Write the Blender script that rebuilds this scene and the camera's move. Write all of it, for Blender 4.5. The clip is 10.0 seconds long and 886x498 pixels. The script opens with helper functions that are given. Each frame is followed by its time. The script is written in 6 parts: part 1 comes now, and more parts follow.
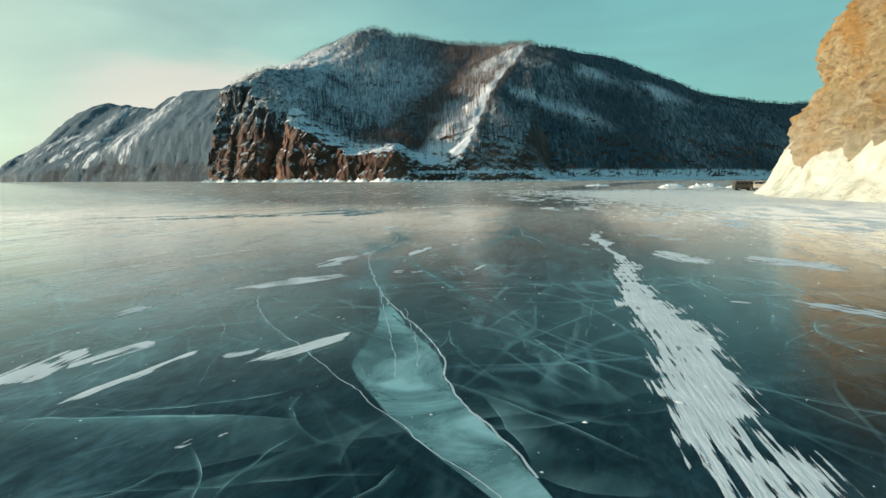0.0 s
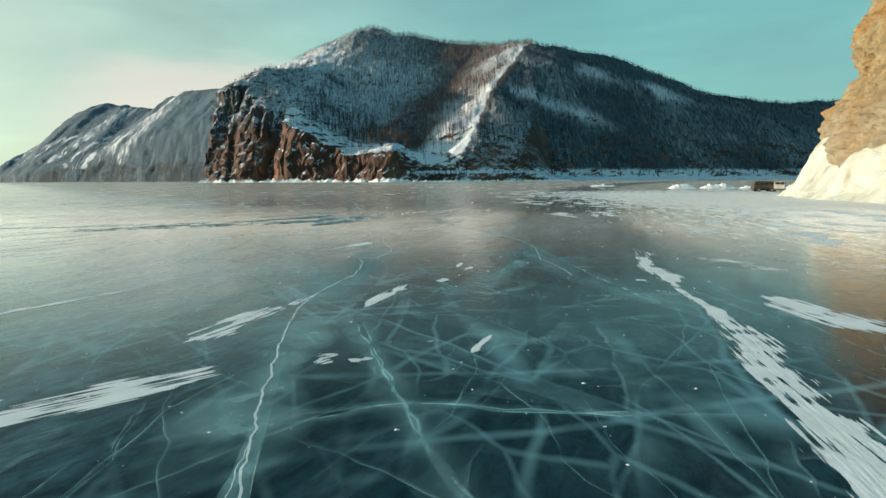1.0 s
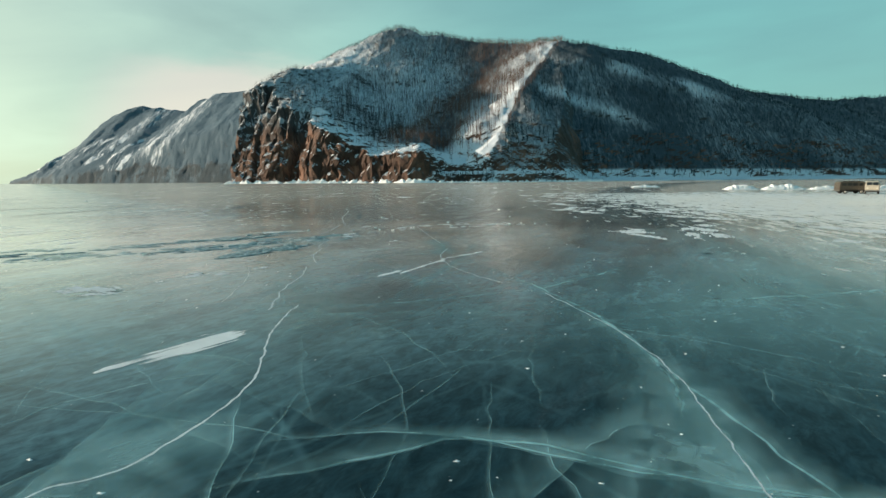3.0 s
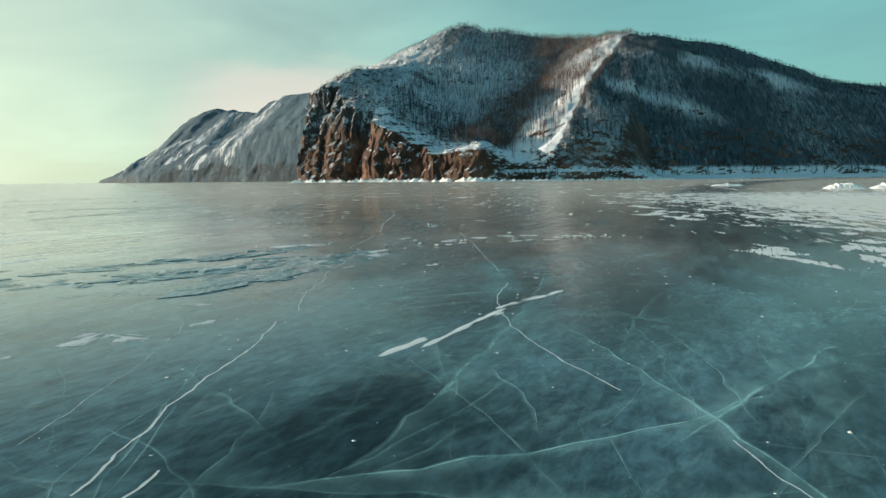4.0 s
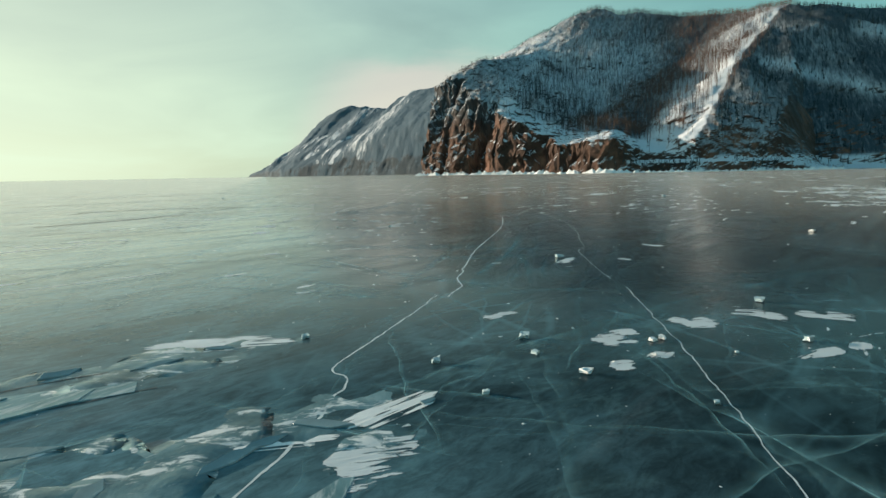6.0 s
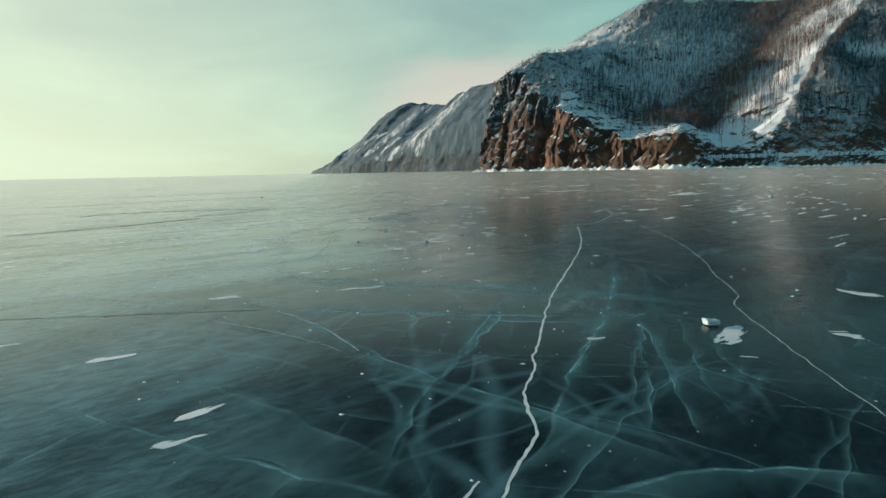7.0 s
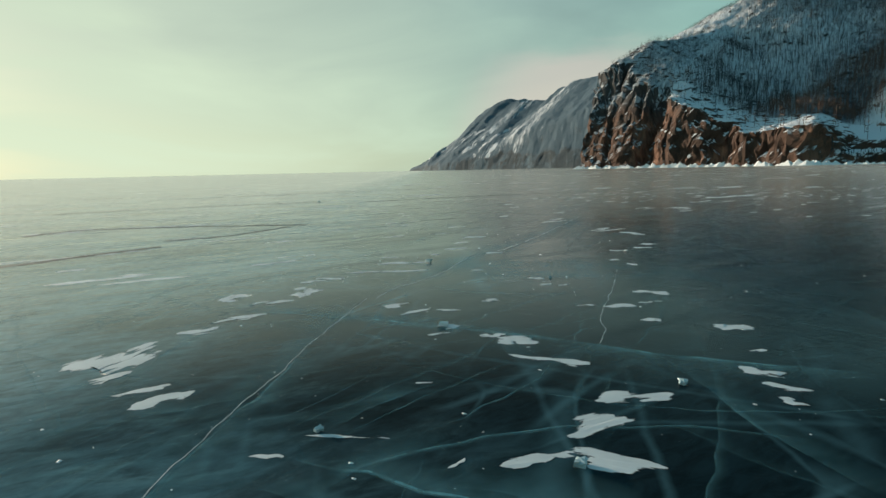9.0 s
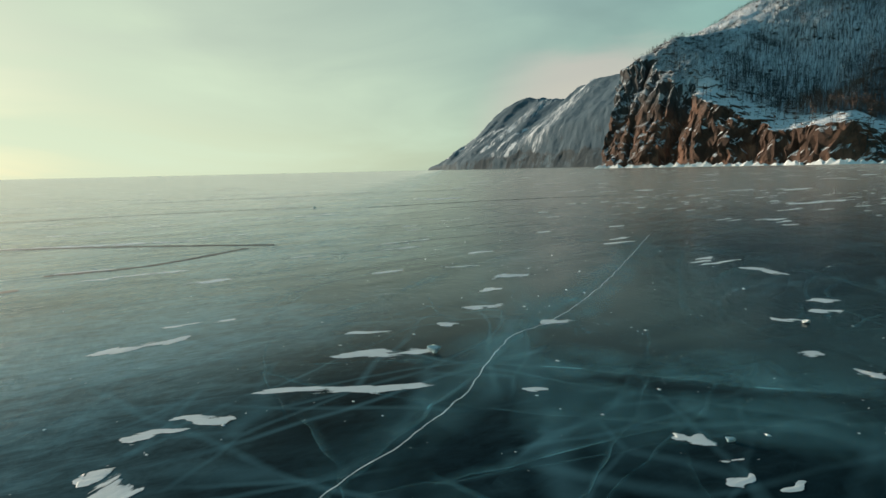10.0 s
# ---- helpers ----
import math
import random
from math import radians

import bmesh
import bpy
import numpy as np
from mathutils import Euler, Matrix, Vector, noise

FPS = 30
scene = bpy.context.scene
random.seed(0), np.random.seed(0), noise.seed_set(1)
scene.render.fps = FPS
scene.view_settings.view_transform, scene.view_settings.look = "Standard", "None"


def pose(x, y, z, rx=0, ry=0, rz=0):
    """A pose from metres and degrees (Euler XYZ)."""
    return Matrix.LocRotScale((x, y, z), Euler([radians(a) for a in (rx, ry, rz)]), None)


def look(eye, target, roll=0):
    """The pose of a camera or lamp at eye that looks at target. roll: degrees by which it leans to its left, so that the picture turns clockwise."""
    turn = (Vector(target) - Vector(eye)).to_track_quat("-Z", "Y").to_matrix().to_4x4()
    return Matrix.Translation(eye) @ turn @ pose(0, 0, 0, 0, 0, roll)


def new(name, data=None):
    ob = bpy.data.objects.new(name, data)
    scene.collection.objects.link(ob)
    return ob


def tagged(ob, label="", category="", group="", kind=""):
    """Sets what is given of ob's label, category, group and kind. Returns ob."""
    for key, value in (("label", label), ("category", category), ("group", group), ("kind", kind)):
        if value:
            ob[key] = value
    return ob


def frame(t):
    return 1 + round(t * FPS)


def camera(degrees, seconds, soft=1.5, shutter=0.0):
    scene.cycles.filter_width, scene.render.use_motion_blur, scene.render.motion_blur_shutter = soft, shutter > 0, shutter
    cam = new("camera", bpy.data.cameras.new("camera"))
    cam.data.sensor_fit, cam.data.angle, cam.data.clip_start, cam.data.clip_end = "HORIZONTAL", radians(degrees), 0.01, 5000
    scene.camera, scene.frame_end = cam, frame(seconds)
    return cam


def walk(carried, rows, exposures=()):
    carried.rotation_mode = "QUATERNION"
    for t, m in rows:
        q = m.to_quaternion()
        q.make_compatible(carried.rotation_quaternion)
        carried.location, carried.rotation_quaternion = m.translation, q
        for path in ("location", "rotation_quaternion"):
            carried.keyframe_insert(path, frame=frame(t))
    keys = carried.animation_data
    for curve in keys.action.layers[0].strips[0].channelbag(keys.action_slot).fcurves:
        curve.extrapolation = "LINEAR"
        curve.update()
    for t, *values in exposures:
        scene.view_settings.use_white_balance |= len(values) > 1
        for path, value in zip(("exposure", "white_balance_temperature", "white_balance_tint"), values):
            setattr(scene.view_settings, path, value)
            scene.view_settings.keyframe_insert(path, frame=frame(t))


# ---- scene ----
cam = camera(76.3, 10.0, shutter=0.0)
PATH = [
    (0, (1.013, -1.779, 2.627), (0.996, 0.205, 2.381), -0.33),
    (0.5, (1.209, 2.137, 2.642), (1.192, 4.122, 2.396), -0.34),
    (1, (1.438, 5.966, 2.669), (1.421, 7.951, 2.423), -0.36),
    (1.5, (1.669, 9.670, 2.670), (1.652, 11.654, 2.424), -0.36),
    (2, (1.914, 13.316, 2.605), (1.901, 15.301, 2.363), -0.36),
    (2.5, (2.210, 17.067, 2.570), (2.169, 19.052, 2.328), -0.40),
    (4, (1.843, 27.710, 2.605), (1.514, 29.668, 2.359), -0.60),
    (4.5, (1.441, 31.495, 2.593), (1.002, 33.430, 2.345), -0.70),
    (5, (0.841, 35.085, 2.597), (0.300, 36.994, 2.343), -0.80),
    (5.5, (-0.049, 38.702, 2.598), (-0.694, 40.577, 2.338), -0.93),
    (7, (-3.850, 49.217, 2.610), (-4.779, 50.967, 2.335), -1.18),
    (7.5, (-5.573, 52.622, 2.624), (-6.585, 54.325, 2.348), -1.22),
    (8, (-7.395, 55.862, 2.644), (-8.480, 57.519, 2.366), -1.26),
    (8.5, (-9.702, 59.395, 2.665), (-10.854, 61.006, 2.386), -1.27),
    (9, (-12.134, 62.791, 2.648), (-13.346, 64.357, 2.370), -1.25),
    (9.5, (-14.586, 66.010, 2.645), (-15.827, 67.553, 2.366), -1.25),
    (10, (-17.123, 69.253, 2.655), (-18.385, 70.780, 2.376), -1.28),
]
walk(cam, [(t, look(eye, target, roll)) for t, eye, target, roll in PATH], exposures=[(0, 0.75), (2.5, 0.75), (4.5, 0.70), (5.5, 0.65), (7.5, 0.46), (10, 0.31)])

# ---- world and sun ----
SUN_AZIMUTH, SUN_HEIGHT = radians(-91), radians(8)   # clockwise from +y; above the horizon


def nodes_of(tree):
    tree.nodes.clear()

    def add(kind, at=None, **sockets):
        n = tree.nodes.new(kind)
        for key, value in (at or {}).items():
            setattr(n, key, value)
        for key, value in sockets.items():
            key = key.replace("_", " ")
            key = int(key[1:]) if key[0] == "i" and key[1:].isdigit() else key
            if hasattr(value, "is_linked"):
                tree.links.new(value, n.inputs[key])
            else:
                n.inputs[key].default_value = value
        return n
    return add


def make_world():
    w = bpy.data.worlds.new("winter_sky")
    scene.world = w
    w.use_nodes = True
    add = nodes_of(w.node_tree)
    sky = add("ShaderNodeTexSky", dict(sky_type="NISHITA", sun_disc=False, sun_elevation=SUN_HEIGHT, sun_rotation=SUN_AZIMUTH,
                                       air_density=1.0, dust_density=1.6, ozone_density=2.0, altitude=450))
    way = add("ShaderNodeTexCoord").outputs["Generated"]
    flat = add("ShaderNodeMapping", Vector=way, Scale=(1.0, 1.0, 4.0))
    n1 = add("ShaderNodeTexNoise", Vector=flat.outputs[0], Scale=2.0, Detail=7.0, Roughness=0.5, Distortion=0.5)
    veil = add("ShaderNodeMapRange", dict(interpolation_type="SMOOTHSTEP"), i0=n1.outputs[0], i1=0.34, i2=0.70, i3=0.86, i4=0.99)
    # high thin cloud: cream towards the sun, teal away from it, deeper overhead
    toward = (math.sin(SUN_AZIMUTH) * math.cos(SUN_HEIGHT), math.cos(SUN_AZIMUTH) * math.cos(SUN_HEIGHT), math.sin(SUN_HEIGHT))
    turn = add("ShaderNodeVectorMath", dict(operation="DOT_PRODUCT"), i0=way, i1=toward)
    near = add("ShaderNodeMapRange", dict(interpolation_type="SMOOTHSTEP"), i0=turn.outputs["Value"], i1=-0.25, i2=0.98, i3=0.0, i4=1.0)
    high = add("ShaderNodeMapRange", i0=add("ShaderNodeSeparateXYZ", Vector=way).outputs[2], i1=0.02, i2=0.75, i3=0.0, i4=1.0)
    hue = add("ShaderNodeMix", dict(data_type="RGBA"), i0=near.outputs[0], i6=(1.36, 3.08, 2.72, 1), i7=(4.25, 5.0, 3.7, 1))
    lift = add("ShaderNodeMath", dict(operation="MULTIPLY"), i0=high.outputs[0], i1=add("ShaderNodeMapRange", i0=near.outputs[0], i1=0.72, i2=1.0, i3=1.0, i4=0.3).outputs[0])
    pale = add("ShaderNodeMix", dict(data_type="RGBA"), i0=lift.outputs[0], i6=hue.outputs[2], i7=(0.30, 1.28, 1.95, 1))
    wisp = add("ShaderNodeMapRange", i0=n1.outputs[0], i1=0.3, i2=0.75, i3=0.86, i4=1.16)
    pale = add("ShaderNodeMix", dict(data_type="RGBA", blend_type="MULTIPLY"), i0=1.0, i6=pale.outputs[2], i7=wisp.outputs[0])
    # a low bank of warm cloud over the far range
    bank = add("ShaderNodeVectorMath", dict(operation="DOT_PRODUCT"), i0=way, i1=(-0.36, 0.933, 0.0))
    bank = add("ShaderNodeMapRange", dict(interpolation_type="SMOOTHSTEP"), i0=bank.outputs["Value"], i1=0.955, i2=0.985, i3=0.0, i4=0.85)
    tall = add("ShaderNodeSeparateXYZ", Vector=way).outputs[2]
    puff = add("ShaderNodeTexNoise", Vector=flat.outputs[0], Scale=5.0, Detail=6.0, Roughness=0.5).outputs[0]
    ragged = add("ShaderNodeMath", dict(operation="MULTIPLY_ADD"), i0=puff, i1=0.12, i2=tall)
    upper = add("ShaderNodeMapRange", dict(interpolation_type="SMOOTHSTEP"), i0=ragged.outputs[0], i1=0.20, i2=0.27, i3=1.0, i4=0.0)
    bank = add("ShaderNodeMath", dict(operation="MULTIPLY"), i0=bank.outputs[0], i1=upper.outputs[0])
    pale = add("ShaderNodeMix", dict(data_type="RGBA"), i0=bank.outputs[0], i6=pale.outputs[2], i7=(4.1, 3.85, 3.35, 1))
    cloud = add("ShaderNodeMix", dict(data_type="RGBA"), i0=veil.outputs[0], i6=sky.outputs[0], i7=pale.outputs[2])
    back = add("ShaderNodeBackground", Color=cloud.outputs[2], Strength=0.12)
    out = add("ShaderNodeOutputWorld", Surface=back.outputs[0])


make_world()
sun = new("sun", bpy.data.lights.new("sun", "SUN"))
sun.data.energy, sun.data.angle, sun.data.color = 4.6, radians(0.6), (1.0, 0.85, 0.66)
sun.matrix_world = look((0, 0, 0), (-math.sin(SUN_AZIMUTH) * math.cos(SUN_HEIGHT), -math.cos(SUN_AZIMUTH) * math.cos(SUN_HEIGHT), -math.sin(SUN_HEIGHT)))

# ---- materials ----


def material(name):
    m = bpy.data.materials.new(name)
    m.use_nodes = True
    add = nodes_of(m.node_tree)
    return m, add


def finish(add, shader):
    add("ShaderNodeOutputMaterial", Surface=shader.outputs[0])


def ramp(add, fac, *stops):
    n = add("ShaderNodeValToRGB", Fac=fac)
    els = n.color_ramp.elements
    while len(els) < len(stops):
        els.new(0.5)
    for e, (p, c) in zip(els, stops):
        e.position, e.color = p, (*c, 1) if len(c) == 3 else c
    return n.outputs[0]


def mix(add, fac, a, b, blend="MIX"):
    return add("ShaderNodeMix", dict(data_type="RGBA", blend_type=blend), i0=fac, i6=a, i7=b).outputs[2]


def span(add, value, a, b, c=0.0, d=1.0):
    return add("ShaderNodeMapRange", dict(interpolation_type="SMOOTHSTEP"), i0=value, i1=a, i2=b, i3=c, i4=d).outputs[0]


def calc(add, op, a, b=0.0):
    return add("ShaderNodeMath", dict(operation=op, use_clamp=False), i0=a, i1=b).outputs[0]


def fbm(add, where, scale, detail=6.0, rough=0.55, distort=0.0):
    return add("ShaderNodeTexNoise", Vector=where, Scale=scale, Detail=detail, Roughness=rough, Distortion=distort).outputs[0]


def turned(add, where, stretch=(1, 1, 1), turn=0.0):
    """Coordinates turned by so many degrees, then stretched."""
    if turn:
        where = add("ShaderNodeMapping", Vector=where, Rotation=(0, 0, radians(turn))).outputs[0]
    return add("ShaderNodeMapping", Vector=where, Scale=stretch).outputs[0]


def coords(add, stretch=(1, 1, 1), turn=0.0):
    return turned(add, add("ShaderNodeTexCoord").outputs["Object"], stretch, turn)


def veins(add, where, scale, heading, stretch, line, veil):
    """Healed fractures that run mostly along a heading: a fine line, and a milky plane that dips away to one side of it."""
    v = turned(add, where, (stretch, 1, 1), -heading)
    rim = add("ShaderNodeTexVoronoi", dict(feature="DISTANCE_TO_EDGE"), Vector=v, Scale=scale).outputs["Distance"]
    dice = add("ShaderNodeSeparateColor", Color=add("ShaderNodeTexVoronoi", Vector=v, Scale=scale).outputs["Color"]).outputs
    fine = calc(add, "MULTIPLY", span(add, rim, line * scale, 0.0), span(add, fbm(add, where, 0.35, 3), 0.42, 0.58, 0.04, 0.9))
    side = span(add, rim, veil * scale, 0.0)
    side = calc(add, "MULTIPLY", calc(add, "MULTIPLY", side, side), span(add, dice[0], 0.72, 1.0, 0.0, 0.55))
    side = calc(add, "MULTIPLY", side, span(add, fbm(add, where, 0.9, 6, 0.6, 0.8), 0.34, 0.70, 0.05, 1.0))
    return calc(add, "MAXIMUM", fine, side)


def ice_material():
    m, add = material("black_lake_ice")
    p = coords(add)
    east, north = (add("ShaderNodeSeparateXYZ", Vector=p).outputs[k] for k in (0, 1))
    across = calc(add, "ADD", east, calc(add, "MULTIPLY", calc(add, "SUBTRACT", fbm(add, p, 0.2, 4), 0.5), 6.0))
    along = calc(add, "ADD", north, calc(add, "MULTIPLY", fbm(add, p, 0.08, 4), 24.0))
    # where the ice is full of air (milky), and where it is clear and black
    milky = calc(add, "MULTIPLY", span(add, along, 66.0, 56.0, 0.05, 1.0), calc(add, "MAXIMUM", span(add, along, 34.0, 50.0, 0.05, 0.95), span(add, across, -0.3, -5.0, 0.04, 0.95)))
    west = calc(add, "SUBTRACT", calc(add, "MULTIPLY", across, -0.77), calc(add, "MULTIPLY", north, 0.63))
    milky = calc(add, "MAXIMUM", milky, calc(add, "MULTIPLY", calc(add, "MULTIPLY", span(add, west, -32.5, -25.0), span(add, north, 44.0, 54.0)), span(add, fbm(add, coords(add, (0.4, 1, 1), -72), 0.13, 5), 0.38, 0.60, 0.2, 1.0)))
    deep = ramp(add, fbm(add, p, 0.07, 4), (0.35, (0.0020, 0.0075, 0.0105)), (0.68, (0.006, 0.018, 0.025)))
    deep = mix(add, span(add, along, 40.0, 58.0), (0.010, 0.032, 0.042, 1), deep)
    # clouds of air bubbles, at the scale of a room, a table and a hand
    bubbles = span(add, fbm(add, coords(add, (0.45, 1.0, 1), -75), 0.30, 9, 0.60, 0.9), 0.38, 0.74, 0.0, 0.62)
    colour = mix(add, calc(add, "MULTIPLY", bubbles, milky), deep, (0.125, 0.265, 0.33, 1))
    film = span(add, fbm(add, coords(add, (0.30, 1.0, 1), -72), 0.22, 8, 0.6, 0.3), 0.38, 0.68, 0.03, 0.45)
    colour = mix(add, calc(add, "MULTIPLY", film, milky), colour, (0.17, 0.31, 0.37, 1))
    wisp = span(add, fbm(add, coords(add, (0.5, 1.3, 1), -50), 1.0, 10, 0.66, 1.4), 0.46, 0.80, 0.0, 0.48)
    colour = mix(add, calc(add, "MULTIPLY", wisp, calc(add, "ADD", milky, 0.02)), colour, (0.23, 0.42, 0.44, 1))
    stain = span(add, fbm(add, coords(add, (0.6, 1.0, 1), -70), 0.5, 9, 0.66, 0.9), 0.50, 0.70, 0.0, 0.75)
    colour = mix(add, stain, colour, deep)
    cloudy = span(add, fbm(add, coords(add, (0.5, 1.0, 1), -72), 0.35, 9, 0.64, 0.6), 0.32, 0.66, 0.12, 0.9)
    shoal = calc(add, "MULTIPLY", calc(add, "MULTIPLY", span(add, across, 0.5, -3.0), 0.75), calc(add, "MULTIPLY", span(add, north, 15.0, 21.0), span(add, north, 50.0, 44.0)))
    cloudy = calc(add, "MULTIPLY", cloudy, calc(add, "MAXIMUM", shoal, calc(add, "MULTIPLY", span(add, west, -29.0, -24.0), span(add, north, 44.0, 52.0))))
    colour = mix(add, cloudy, colour, (0.15, 0.27, 0.31, 1))
    mottle = span(add, fbm(add, coords(add, (0.7, 1.5, 1), -70), 3.5, 8, 0.72, 0.5), 0.32, 0.68, 0.60, 1.35)
    colour = mix(add, 1.0, colour, mottle, "MULTIPLY")
    pins = add("ShaderNodeTexVoronoi", Vector=p, Scale=5.5)
    prick = calc(add, "MULTIPLY", span(add, pins.outputs[0], 0.07, 0.03), span(add, fbm(add, p, 0.9, 4), 0.50, 0.64, 0.0, 0.8))
    colour = mix(add, prick, colour, (0.62, 0.68, 0.69, 1))
    # healed fractures in several sets of headings
    bend = mix(add, 1.0, add("ShaderNodeTexNoise", Vector=p, Scale=0.16, Detail=2.0).outputs[1], (1.6, 1.6, 0.0, 1), "MULTIPLY")
    jag = mix(add, 1.0, add("ShaderNodeTexNoise", Vector=p, Scale=0.9, Detail=4.0).outputs[1], (0.22, 0.22, 0.0, 1), "MULTIPLY")
    warp = mix(add, 1.0, mix(add, 1.0, p, bend, "ADD"), jag, "ADD")
    web = calc(add, "MAXIMUM", span(add, along, 42.0, 30.0), calc(add, "MULTIPLY", span(add, along, 56.0, 64.0), span(add, along, 92.0, 76.0, 0.55, 0.75)))
    web = calc(add, "MULTIPLY", calc(add, "MAXIMUM", web, 0.22), span(add, fbm(add, p, 0.09, 4), 0.38, 0.58, 0.12, 1.0))
    tone = mix(add, span(add, along, 50.0, 64.0), (0.20, 0.39, 0.43, 1), (0.12, 0.26, 0.31, 1))
    for scale, heading, stretch, line, veil, gain in ((0.30, 82, 0.13, 0.08, 1.1, 0.58), (0.28, 10, 0.15, 0.08, 0.9, 0.50), (0.34, 128, 0.17, 0.07, 0.7, 0.50), (0.55, 58, 0.22, 0.05, 0.4, 0.45), (0.80, 104, 0.35, 0.045, 0.3, 0.45)):
        seam = calc(add, "MULTIPLY", veins(add, warp, scale, heading, stretch, line, veil), calc(add, "MULTIPLY", web, gain))
        colour = mix(add, seam, colour, tone)
    # frost scoured by the wind
    wind = coords(add, (0.22, 1.6, 1), -72)
    frost = span(add, fbm(add, wind, 0.55, 8, 0.66), 0.54, 0.84, 0.0, 0.34)
    grains = span(add, fbm(add, p, 26.0, 3, 0.7), 0.45, 0.7)
    frost = calc(add, "MULTIPLY", frost, calc(add, "ADD", calc(add, "MULTIPLY", grains, 0.6), 0.4))
    frost = calc(add, "MULTIPLY", frost, calc(add, "ADD", calc(add, "MULTIPLY", milky, 0.8), 0.15))
    colour = mix(add, frost, colour, (0.52, 0.54, 0.54, 1))
    # a breath of dry snow over the ice towards the shore, swept bare again where vehicles drive
    dusty = span(add, calc(add, "ADD", across, calc(add, "MULTIPLY", north, 0.22)), 18.0, 42.0)
    mid = calc(add, "ADD", calc(add, "ADD", 2.6, calc(add, "MULTIPLY", north, 0.13)), calc(add, "MULTIPLY", calc(add, "MULTIPLY", north, north), 0.00065))
    lane = calc(add, "DIVIDE", calc(add, "ABSOLUTE", calc(add, "SUBTRACT", east, mid)), calc(add, "ADD", 2.8, calc(add, "MULTIPLY", north, 0.02)))
    lane = calc(add, "ADD", lane, calc(add, "MULTIPLY", calc(add, "SUBTRACT", fbm(add, coords(add, (0.06, 1.0, 1), -76), 0.9, 5), 0.5), 1.1))
    dusty = calc(add, "MULTIPLY", dusty, span(add, lane, 0.7, 1.5, 0.12, 1.0))
    dust = calc(add, "MULTIPLY", dusty, span(add, fbm(add, coords(add, (0.25, 1.0, 1), -75), 0.16, 8, 0.62), 0.30, 0.68, 0.16, 0.50))
    colour = mix(add, dust, colour, (0.60, 0.59, 0.56, 1))
    # thin streaks of snow thicken towards the rock
    rocky = calc(add, "MULTIPLY", span(add, calc(add, "ADD", across, calc(add, "MULTIPLY", north, 0.03)), 9.0, 34.0), span(add, north, 150.0, 90.0))
    threads = fbm(add, coords(add, (0.45, 2.4, 1), -84), 0.8, 9, 0.66, 0.3)
    rocky = calc(add, "MULTIPLY", span(add, calc(add, "ADD", threads, calc(add, "MULTIPLY", rocky, 0.26)), 0.60, 0.70, 0.0, 0.85), span(add, rocky, 0.0, 0.12))
    colour = mix(add, rocky, colour, (0.76, 0.76, 0.74, 1))
    # cream colour painted in for the sunward gleam, left of the route
    sunward_glow = calc(add, "MULTIPLY", span(add, west, -25.0, -12.0), span(add, north, 28.0, 50.0))
    colour = mix(add, calc(add, "MULTIPLY", sunward_glow, span(add, fbm(add, coords(add, (0.3, 1.0, 1), -72), 0.3, 9, 0.66), 0.36, 0.64, 0.06, 0.26)), colour, (0.60, 0.58, 0.53, 1))
    rough = calc(add, "ADD", span(add, fbm(add, wind, 0.9, 6), 0.3, 0.75, 0.10, 0.24), calc(add, "ADD", calc(add, "MULTIPLY", frost, 0.5), calc(add, "MULTIPLY", rocky, 0.5)))
    scoured = span(add, across, -19.0, -32.0)                      # wind-rippled, matt ice out on the lake
    rough = calc(add, "ADD", rough, calc(add, "MULTIPLY", scoured, 0.06))
    relief = calc(add, "ADD", calc(add, "MULTIPLY", fbm(add, coords(add, (2.6, 1.0, 1), -72), 2.2, 6, 0.6), calc(add, "ADD", 0.03, calc(add, "MULTIPLY", scoured, 0.08))), calc(add, "MULTIPLY", fbm(add, p, 40.0, 2), 0.0015))
    bump = add("ShaderNodeBump", Strength=0.17, Distance=1.0, Height=relief)
    haze = calc(add, "ADD", span(add, along, 45.0, 84.0, 0.58, 0.20), calc(add, "MULTIPLY", sunward_glow, 0.2))      # sheen put in for the haze of dry snow drifting over the ice
    gloss = span(add, add("ShaderNodeLayerWeight", Blend=0.5).outputs["Facing"], 0.62, 0.89, 0.02, 0.5)      # dull from above, glossy along the surface
    haze = calc(add, "MULTIPLY", haze, span(add, lane, 0.6, 1.6, 0.35, 1.0))
    s = add("ShaderNodeBsdfPrincipled", Base_Color=colour, Roughness=rough, IOR=1.31, Specular_IOR_Level=gloss, Normal=bump.outputs[0], Sheen_Weight=haze, Sheen_Roughness=span(add, along, 44.0, 74.0, 0.14, 0.11))
    s.inputs["Sheen Tint"].default_value = (0.88, 0.87, 0.86, 1)
    finish(add, s)
    return m


